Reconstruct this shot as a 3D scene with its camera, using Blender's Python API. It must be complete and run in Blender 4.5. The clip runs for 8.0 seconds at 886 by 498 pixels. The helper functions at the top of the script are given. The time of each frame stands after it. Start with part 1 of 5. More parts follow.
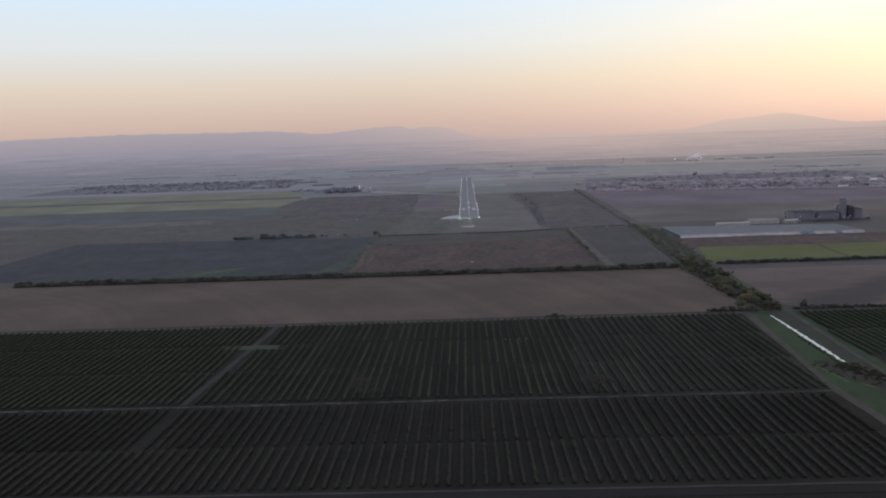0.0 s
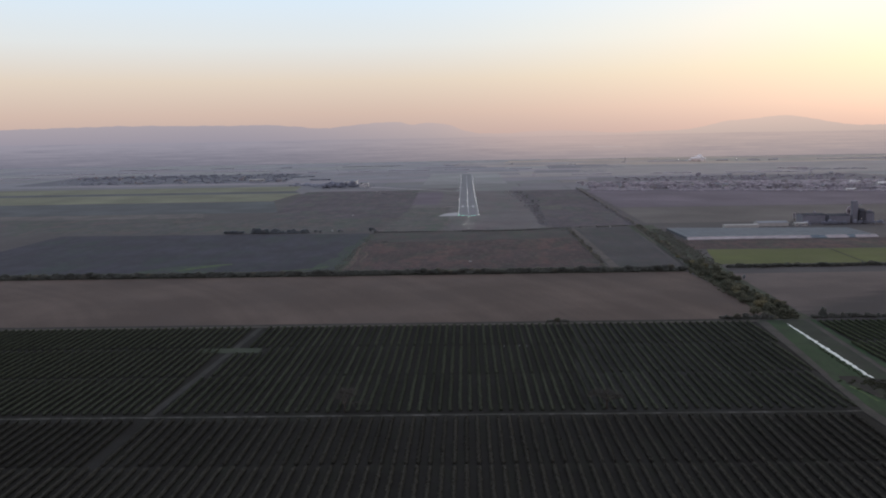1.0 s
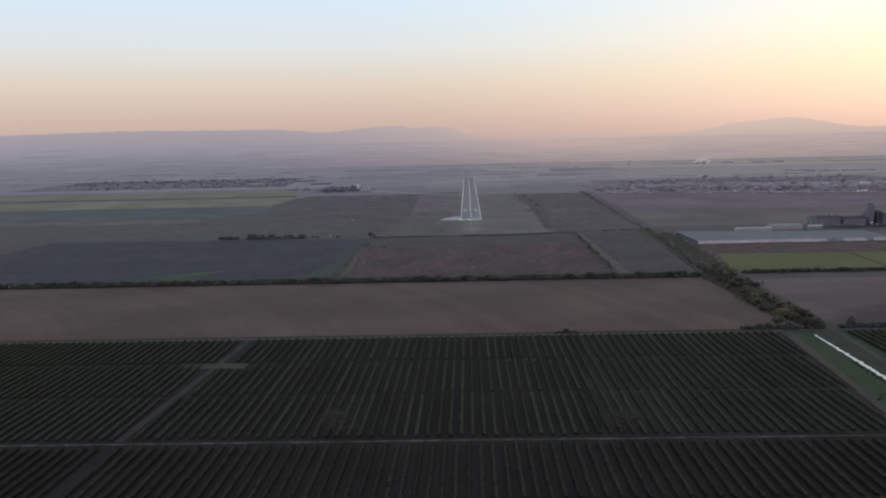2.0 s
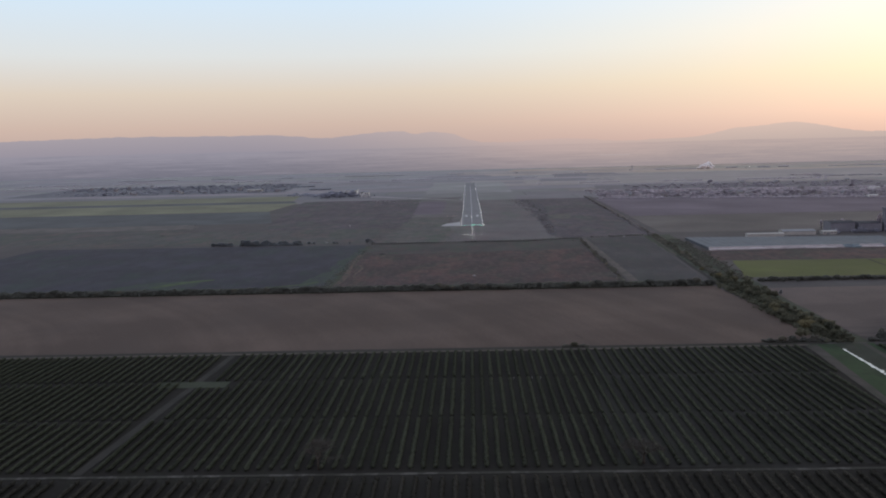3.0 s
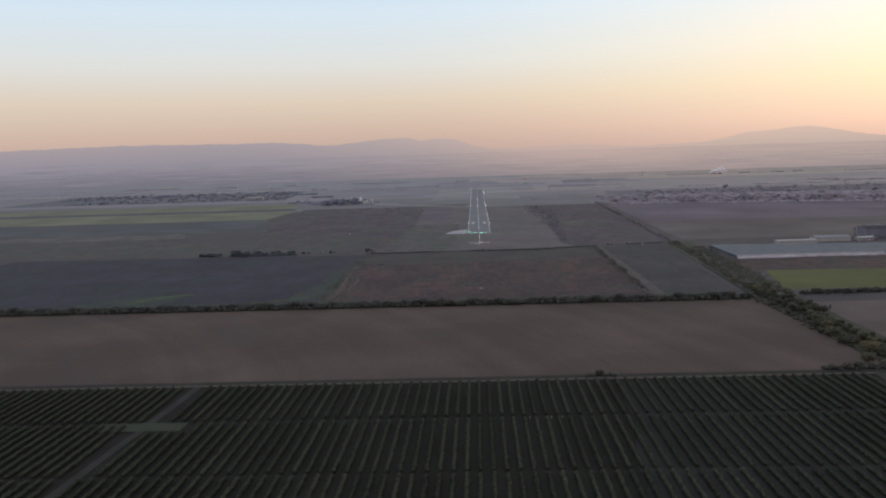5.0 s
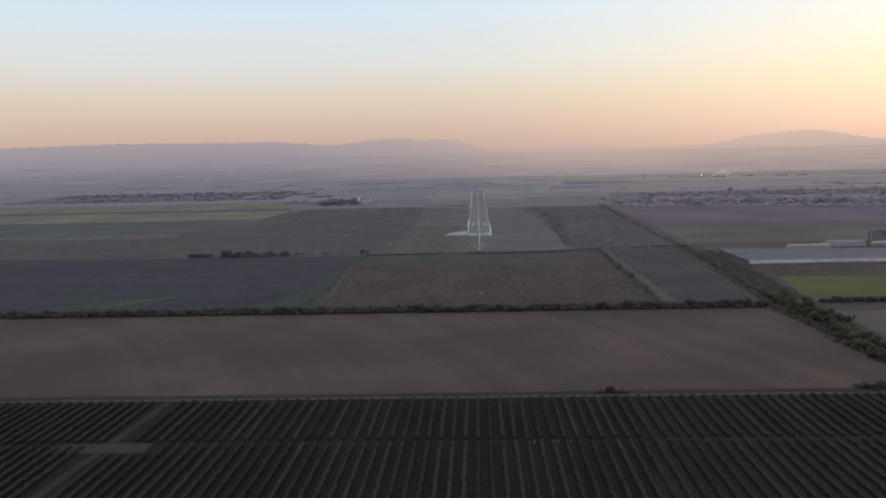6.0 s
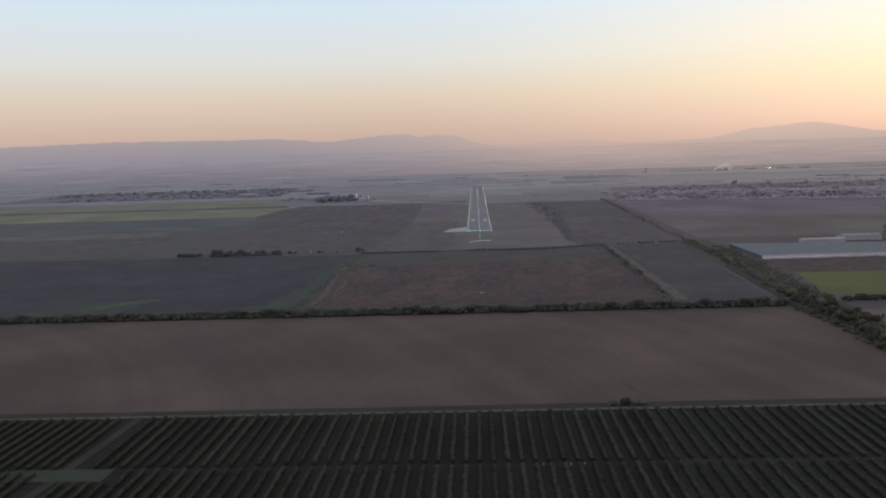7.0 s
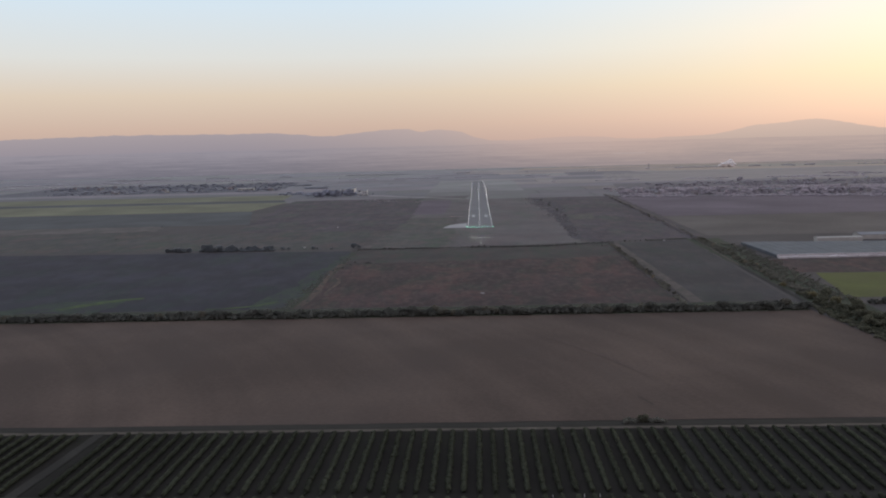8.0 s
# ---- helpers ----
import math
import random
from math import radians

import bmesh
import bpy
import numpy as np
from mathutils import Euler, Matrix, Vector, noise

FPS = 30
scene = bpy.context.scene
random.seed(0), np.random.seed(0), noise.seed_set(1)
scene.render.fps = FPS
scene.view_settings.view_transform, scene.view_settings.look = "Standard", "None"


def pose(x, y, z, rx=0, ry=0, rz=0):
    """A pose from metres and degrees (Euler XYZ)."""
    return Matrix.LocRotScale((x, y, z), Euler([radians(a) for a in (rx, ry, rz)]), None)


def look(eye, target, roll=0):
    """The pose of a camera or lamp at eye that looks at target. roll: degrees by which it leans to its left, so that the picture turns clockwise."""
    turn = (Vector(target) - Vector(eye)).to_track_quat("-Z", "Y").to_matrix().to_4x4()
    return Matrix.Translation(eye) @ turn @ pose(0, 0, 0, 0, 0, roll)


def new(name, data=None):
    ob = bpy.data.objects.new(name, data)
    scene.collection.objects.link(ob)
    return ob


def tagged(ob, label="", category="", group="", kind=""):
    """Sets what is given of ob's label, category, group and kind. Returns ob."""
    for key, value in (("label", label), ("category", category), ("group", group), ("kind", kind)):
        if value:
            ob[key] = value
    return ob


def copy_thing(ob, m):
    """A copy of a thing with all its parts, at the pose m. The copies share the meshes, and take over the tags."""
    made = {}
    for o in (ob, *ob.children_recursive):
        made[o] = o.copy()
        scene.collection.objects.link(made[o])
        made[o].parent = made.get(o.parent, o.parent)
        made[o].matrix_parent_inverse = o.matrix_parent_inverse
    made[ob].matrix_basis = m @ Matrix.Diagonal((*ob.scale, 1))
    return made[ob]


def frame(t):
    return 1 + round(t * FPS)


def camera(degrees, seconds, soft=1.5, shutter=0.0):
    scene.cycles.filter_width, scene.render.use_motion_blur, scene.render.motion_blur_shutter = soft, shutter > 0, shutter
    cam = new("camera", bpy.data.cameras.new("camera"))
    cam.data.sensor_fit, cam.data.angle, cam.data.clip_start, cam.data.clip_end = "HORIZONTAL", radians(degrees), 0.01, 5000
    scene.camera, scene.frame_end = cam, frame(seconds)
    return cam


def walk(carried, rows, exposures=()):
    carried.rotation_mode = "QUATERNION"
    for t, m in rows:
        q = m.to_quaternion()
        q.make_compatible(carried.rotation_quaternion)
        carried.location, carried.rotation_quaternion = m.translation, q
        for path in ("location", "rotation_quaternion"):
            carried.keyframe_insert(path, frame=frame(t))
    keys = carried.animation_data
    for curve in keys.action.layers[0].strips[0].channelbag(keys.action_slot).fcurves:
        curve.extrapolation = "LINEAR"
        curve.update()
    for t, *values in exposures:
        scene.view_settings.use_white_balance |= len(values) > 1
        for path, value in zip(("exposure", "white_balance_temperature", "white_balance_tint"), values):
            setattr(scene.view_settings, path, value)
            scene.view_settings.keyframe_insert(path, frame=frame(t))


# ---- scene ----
# A landing approach at dusk: orchards, ploughed fields, hedges, a lit runway, villages and hazy hills.
# x to the right of the runway, y along it from its threshold, z up.
from collections import defaultdict

cam = camera(54.0, 8.0, soft=2.0)
PATH = [  # seconds, x, y, z, yaw, pitch, roll
    (0.0, -5.54, -1352.14, 121.14, 1.578, -7.165, -1.973),
    (0.5, -5.12, -1333.95, 119.32, 1.572, -7.242, -1.385),
    (1.0, -4.74, -1315.80, 117.53, 1.517, -7.348, -1.041),
    (1.5, -4.39, -1297.69, 115.76, 1.635, -7.233, -1.221),
    (3.0, -3.53, -1243.59, 110.60, 1.815, -6.667, -1.404),
    (3.5, -3.32, -1225.63, 108.93, 1.977, -6.447, -1.778),
    (4.0, -3.13, -1207.71, 107.28, 2.091, -6.337, -1.982),
    (4.5, -2.98, -1189.83, 105.66, 2.218, -6.232, -1.992),
    (6.0, -2.73, -1136.42, 100.94, 2.289, -6.054, -1.285),
    (6.5, -2.72, -1118.69, 99.41, 2.355, -6.147, -1.684),
    (7.0, -2.73, -1101.00, 97.91, 2.304, -6.289, -1.763),
    (7.5, -2.79, -1083.35, 96.43, 2.325, -6.447, -1.558),
    (8.0, -2.87, -1065.74, 94.98, 2.343, -6.570, -1.448),
]
walk(cam, [(t, pose(x, y, z, 90 + pitch, 0, yaw) @ pose(0, 0, 0, 0, 0, roll)) for t, x, y, z, yaw, pitch, roll in PATH],
     [(0.0, 0.02, 6450, 10), (3.5, -0.05, 6450, 10), (4.5, -0.06, 6650, 10), (8.0, -0.08, 6720, 10)])


# ---- sky and light ----
def srgb(r, g, b):
    return tuple((c / 255 / 12.92 if c < 10.3 else ((c / 255 + 0.055) / 1.055) ** 2.4) for c in (r, g, b)) + (1.0,)


class Nodes:
    """Short ways to add and join shader nodes."""

    def __init__(self, tree):
        self.tree = tree
        tree.nodes.clear()

    def add(self, kind, ins=None, **props):
        n = self.tree.nodes.new(kind)
        for k, v in props.items():
            setattr(n, k, v)
        for k, v in (ins or {}).items():
            if isinstance(v, bpy.types.NodeSocket):
                self.tree.links.new(v, n.inputs[k])
            else:
                n.inputs[k].default_value = v
        return n

    def math(self, op, a, b=0.0, c=0.0, clamp=False):
        return self.add("ShaderNodeMath", {0: a, 1: b, 2: c}, operation=op, use_clamp=clamp).outputs[0]

    def ramp(self, fac, stops, smooth=False):
        n = self.add("ShaderNodeValToRGB", {0: fac})
        r = n.color_ramp
        r.interpolation = "B_SPLINE" if smooth else "LINEAR"
        while len(r.elements) < len(stops):
            r.elements.new(0.5)
        for e, (p, c) in zip(r.elements, stops):
            e.position, e.color = p, c
        return n.outputs[0]

    def mix(self, fac, a, b, blend="MIX"):
        n = self.add("ShaderNodeMix", data_type="RGBA", blend_type=blend)
        for sock, v in ((n.inputs[0], fac), (n.inputs[6], a), (n.inputs[7], b)):
            if isinstance(v, bpy.types.NodeSocket):
                self.tree.links.new(v, sock)
            else:
                sock.default_value = v
        return n.outputs[2]

    def noise(self, vec, scale, detail=4.0, rough=0.55):
        return self.add("ShaderNodeTexNoise", {"Vector": vec, "Scale": scale, "Detail": detail, "Roughness": rough}).outputs[0]


SUN_AZ, SUN_EL = 38.0, 3.5   # degrees to the right of the runway's heading, and above the horizon
world = bpy.data.worlds.new("dusk_sky")
scene.world = world
world.use_nodes = True
k = Nodes(world.node_tree)
way = k.add("ShaderNodeSeparateXYZ", {0: k.add("ShaderNodeTexCoord").outputs["Generated"]})
up = k.math("DIVIDE", way.outputs[2], 0.20, clamp=True)
away = k.ramp(up, [(0.0, srgb(192, 168, 162)), (0.14, srgb(210, 186, 173)), (0.32, srgb(224, 209, 193)), (0.52, srgb(225, 228, 228)),
                   (0.80, srgb(216, 234, 249)), (1.0, srgb(204, 226, 247))])
sunward = k.ramp(up, [(0.0, srgb(226, 191, 178)), (0.15, srgb(249, 217, 198)), (0.36, srgb(255, 240, 211)), (0.58, srgb(255, 250, 234)),
                      (0.82, srgb(245, 251, 254)), (1.0, srgb(231, 245, 253))])
side = k.add("ShaderNodeMapRange", {0: way.outputs[0], 1: -0.15, 2: 0.58}, interpolation_type="SMOOTHSTEP").outputs[0]
low = k.mix(side, away, sunward)
high = k.math("DIVIDE", k.math("SUBTRACT", way.outputs[2], 0.20), 0.80, clamp=True)
high = k.math("POWER", high, 0.6, clamp=True)
dome = k.mix(high, low, (0.402, 0.432, 0.537, 1))
back = k.add("ShaderNodeMapRange", {0: way.outputs[1], 1: 0.35, 2: -0.7}, interpolation_type="SMOOTHSTEP").outputs[0]
dome = k.mix(back, dome, k.mix(high, srgb(206, 196, 208), (0.384, 0.414, 0.527, 1)))
air = k.add("ShaderNodeTexSky", sky_type="NISHITA", sun_disc=False, sun_elevation=radians(SUN_EL), sun_rotation=radians(SUN_AZ), dust_density=3.0)
glow = k.mix(0.10, dome, k.mix(1.0, air.outputs[0], (0.10, 0.10, 0.10, 1), "MULTIPLY"))
k.add("ShaderNodeOutputWorld", {0: k.add("ShaderNodeBackground", {0: glow, 1: 1.10}).outputs[0]})

sun = new("sun", bpy.data.lights.new("sun", "SUN"))
sun.data.energy, sun.data.angle, sun.data.color = 0.25, radians(14), (1.0, 0.72, 0.48)
sun.matrix_world = look((0, 0, 0), (-math.sin(radians(SUN_AZ)), -math.cos(radians(SUN_AZ)), -math.tan(radians(SUN_EL))))


# ---- materials ----
def material(name, dark, light, coarse=60.0, fine=3.0, rough=0.9, bump=0.3, sheen=0.0, haze_tint=(0.80, 0.74, 0.76), rows=None, spec=0.2, patches=None, metal=0.0, arcs=None, stain=None):
    """Earth, leaf, paint and so on: two colours mixed by a coarse and a fine noise (sizes in metres), rows: (pitch, strength, axis)."""
    m = bpy.data.materials.new(name)
    m.use_nodes = True
    n = Nodes(m.node_tree)
    where = n.add("ShaderNodeNewGeometry").outputs["Position"]
    big = n.noise(where, 1.0 / coarse, 3.0)
    small = n.noise(where, 1.0 / fine, 3.0, 0.65)
    fac = n.math("ADD", n.math("MULTIPLY_ADD", big, 2.4, -1.0), n.math("MULTIPLY_ADD", small, 1.1, -0.45), clamp=True)
    if rows:
        pitch, strength, axis = rows
        sep = n.add("ShaderNodeSeparateXYZ", {0: where})
        wob = n.math("MULTIPLY_ADD", n.noise(where, 1.0 / 90, 2.0), pitch * 2.0, sep.outputs[axis])
        wave = n.math("SINE", n.math("MULTIPLY", wob, 2 * math.pi / pitch))
        lane = n.noise(n.add("ShaderNodeVectorMath", {0: where, 1: (0.055, 0.010, 0) if axis == 0 else (0.006, 0.07, 0)}, operation="MULTIPLY").outputs[0], 1.0, 3.0)
        fac = n.math("ADD", fac, n.math("MULTIPLY", wave, strength * 0.12))
        fac = n.math("ADD", fac, n.math("MULTIPLY_ADD", lane, strength * 3.0, -strength * 1.5), clamp=True)
    if arcs:   # broad bends left by the plough, round a far centre
        cx, cy, period, strength = arcs
        off = n.add("ShaderNodeVectorMath", {0: where, 1: (-cx, -cy, 0)}).outputs[0]
        reach = n.add("ShaderNodeVectorMath", {0: off}, operation="LENGTH").outputs[1]
        bend = n.math("MULTIPLY_ADD", n.noise(where, 1.0 / 120, 2.0), period * 0.45, reach)
        band = n.noise(n.add("ShaderNodeCombineXYZ", {0: n.math("DIVIDE", bend, period)}).outputs[0], 1.0, 3.0, 0.6)
        fac = n.math("ADD", fac, n.math("MULTIPLY_ADD", band, strength * 2, -strength), clamp=True)
    col = n.mix(fac, (*dark, 1), (*light, 1))
    for tone, size, amount in (patches if isinstance(patches, list) else [patches] if patches else []):
        spread = n.add("ShaderNodeVectorMath", {0: where, 1: (1.0, 0.42, 1.0)}, operation="MULTIPLY").outputs[0]
        spread = n.add("ShaderNodeVectorMath", {0: spread, 1: (size * 7.3, size * 3.1, size)}).outputs[0]
        spot = n.add("ShaderNodeMapRange", {0: n.noise(spread, 1.0 / size, 6.0, 0.68), 1: 0.49, 2: 0.60}).outputs[0]
        col = n.mix(n.math("MULTIPLY", spot, amount), col, (*tone, 1))
    if stain:   # a damp band across the field, its edges running out in streaks
        px, py, ax, ay, half, tone, amount = stain
        sep2 = n.add("ShaderNodeSeparateXYZ", {0: where})
        run = n.noise(n.add("ShaderNodeVectorMath", {0: where, 1: (0.008, 0.05, 0)}, operation="MULTIPLY").outputs[0], 1.0, 4.0, 0.6)
        across = n.math("MULTIPLY_ADD", n.math("SUBTRACT", sep2.outputs[0], px), ax, n.math("MULTIPLY", n.math("SUBTRACT", sep2.outputs[1], py), ay))
        across = n.math("ABSOLUTE", n.math("ADD", across, n.math("MULTIPLY_ADD", run, half * 2.4, -half * 1.2)))
        wet = n.add("ShaderNodeMapRange", {0: across, 1: half * 1.25, 2: half * 0.35}, interpolation_type="SMOOTHSTEP").outputs[0]
        col = n.mix(n.math("MULTIPLY", wet, amount), col, (*tone, 1))
    relief = n.add("ShaderNodeBump", {"Height": small, "Distance": fine * 0.15, "Strength": bump}).outputs[0]
    b = n.add("ShaderNodeBsdfPrincipled", {"Base Color": col, "Roughness": rough, "Normal": relief, "Metallic": metal, "Specular IOR Level": spec,
                                           "Sheen Weight": sheen, "Sheen Roughness": 0.3, "Sheen Tint": (*haze_tint, 1)})
    n.add("ShaderNodeOutputMaterial", {0: b.outputs[0]})
    return m


def leaf_material(name, dark, light, odd=None, odd_share=0.3):
    """Leaves that vary from clump to clump and from plant to plant."""
    m = bpy.data.materials.new(name)
    m.use_nodes = True
    n = Nodes(m.node_tree)
    isle = n.add("ShaderNodeNewGeometry").outputs["Random Per Island"]
    each = n.add("ShaderNodeObjectInfo").outputs["Random"]
    col = n.mix(isle, (*dark, 1), (*light, 1))
    if odd:
        near = n.add("ShaderNodeMapRange", {0: each, 1: 1 - odd_share, 2: 1.0}).outputs[0]
        col = n.mix(n.math("MULTIPLY", near, 0.85), col, (*odd, 1))
    tone = n.math("MULTIPLY_ADD", each, 0.5, 0.75)
    col = n.mix(1.0, col, n.add("ShaderNodeCombineColor", {0: tone, 1: tone, 2: tone}).outputs[0], "MULTIPLY")
    b = n.add("ShaderNodeBsdfPrincipled", {"Base Color": col, "Roughness": 0.75, "Specular IOR Level": 0.15})
    thin = n.add("ShaderNodeBsdfTranslucent", {"Color": col})
    n.add("ShaderNodeOutputMaterial", {0: n.add("ShaderNodeMixShader", {0: 0.5, 1: b.outputs[0], 2: thin.outputs[0]}).outputs[0]})
    return m


def glowing(name, colour, strength):
    m = bpy.data.materials.new(name)
    m.use_nodes = True
    n = Nodes(m.node_tree)
    n.add("ShaderNodeOutputMaterial", {0: n.add("ShaderNodeEmission", {0: (*colour, 1), 1: strength}).outputs[0]})
    return m


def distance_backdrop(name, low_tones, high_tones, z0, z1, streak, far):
    """Far land with haze painted into a plain glow that changes with height and turns from cool to warm towards the
    sun, with faint level streaks.
    """
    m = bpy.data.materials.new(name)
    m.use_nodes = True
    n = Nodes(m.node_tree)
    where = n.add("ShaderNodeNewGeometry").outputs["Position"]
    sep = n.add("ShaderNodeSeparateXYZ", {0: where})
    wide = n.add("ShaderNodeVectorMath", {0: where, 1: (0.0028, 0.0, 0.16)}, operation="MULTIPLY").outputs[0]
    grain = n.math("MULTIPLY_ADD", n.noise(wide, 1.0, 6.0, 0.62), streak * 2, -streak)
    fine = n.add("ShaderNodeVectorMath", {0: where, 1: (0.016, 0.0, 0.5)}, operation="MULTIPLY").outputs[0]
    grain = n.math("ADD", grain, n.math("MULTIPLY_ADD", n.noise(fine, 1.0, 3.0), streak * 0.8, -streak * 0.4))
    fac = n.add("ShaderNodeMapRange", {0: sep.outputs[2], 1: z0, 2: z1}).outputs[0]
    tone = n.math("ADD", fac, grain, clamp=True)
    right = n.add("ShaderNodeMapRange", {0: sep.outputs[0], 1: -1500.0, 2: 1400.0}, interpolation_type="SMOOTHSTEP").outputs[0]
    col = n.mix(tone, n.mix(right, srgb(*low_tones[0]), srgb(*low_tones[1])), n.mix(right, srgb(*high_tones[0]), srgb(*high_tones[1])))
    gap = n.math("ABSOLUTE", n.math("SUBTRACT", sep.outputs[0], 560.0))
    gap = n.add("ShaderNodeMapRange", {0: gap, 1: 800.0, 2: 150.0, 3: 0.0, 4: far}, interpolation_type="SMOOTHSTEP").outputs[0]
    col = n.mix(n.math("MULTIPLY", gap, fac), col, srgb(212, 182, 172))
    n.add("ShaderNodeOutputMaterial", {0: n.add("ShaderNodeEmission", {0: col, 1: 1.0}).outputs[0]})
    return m


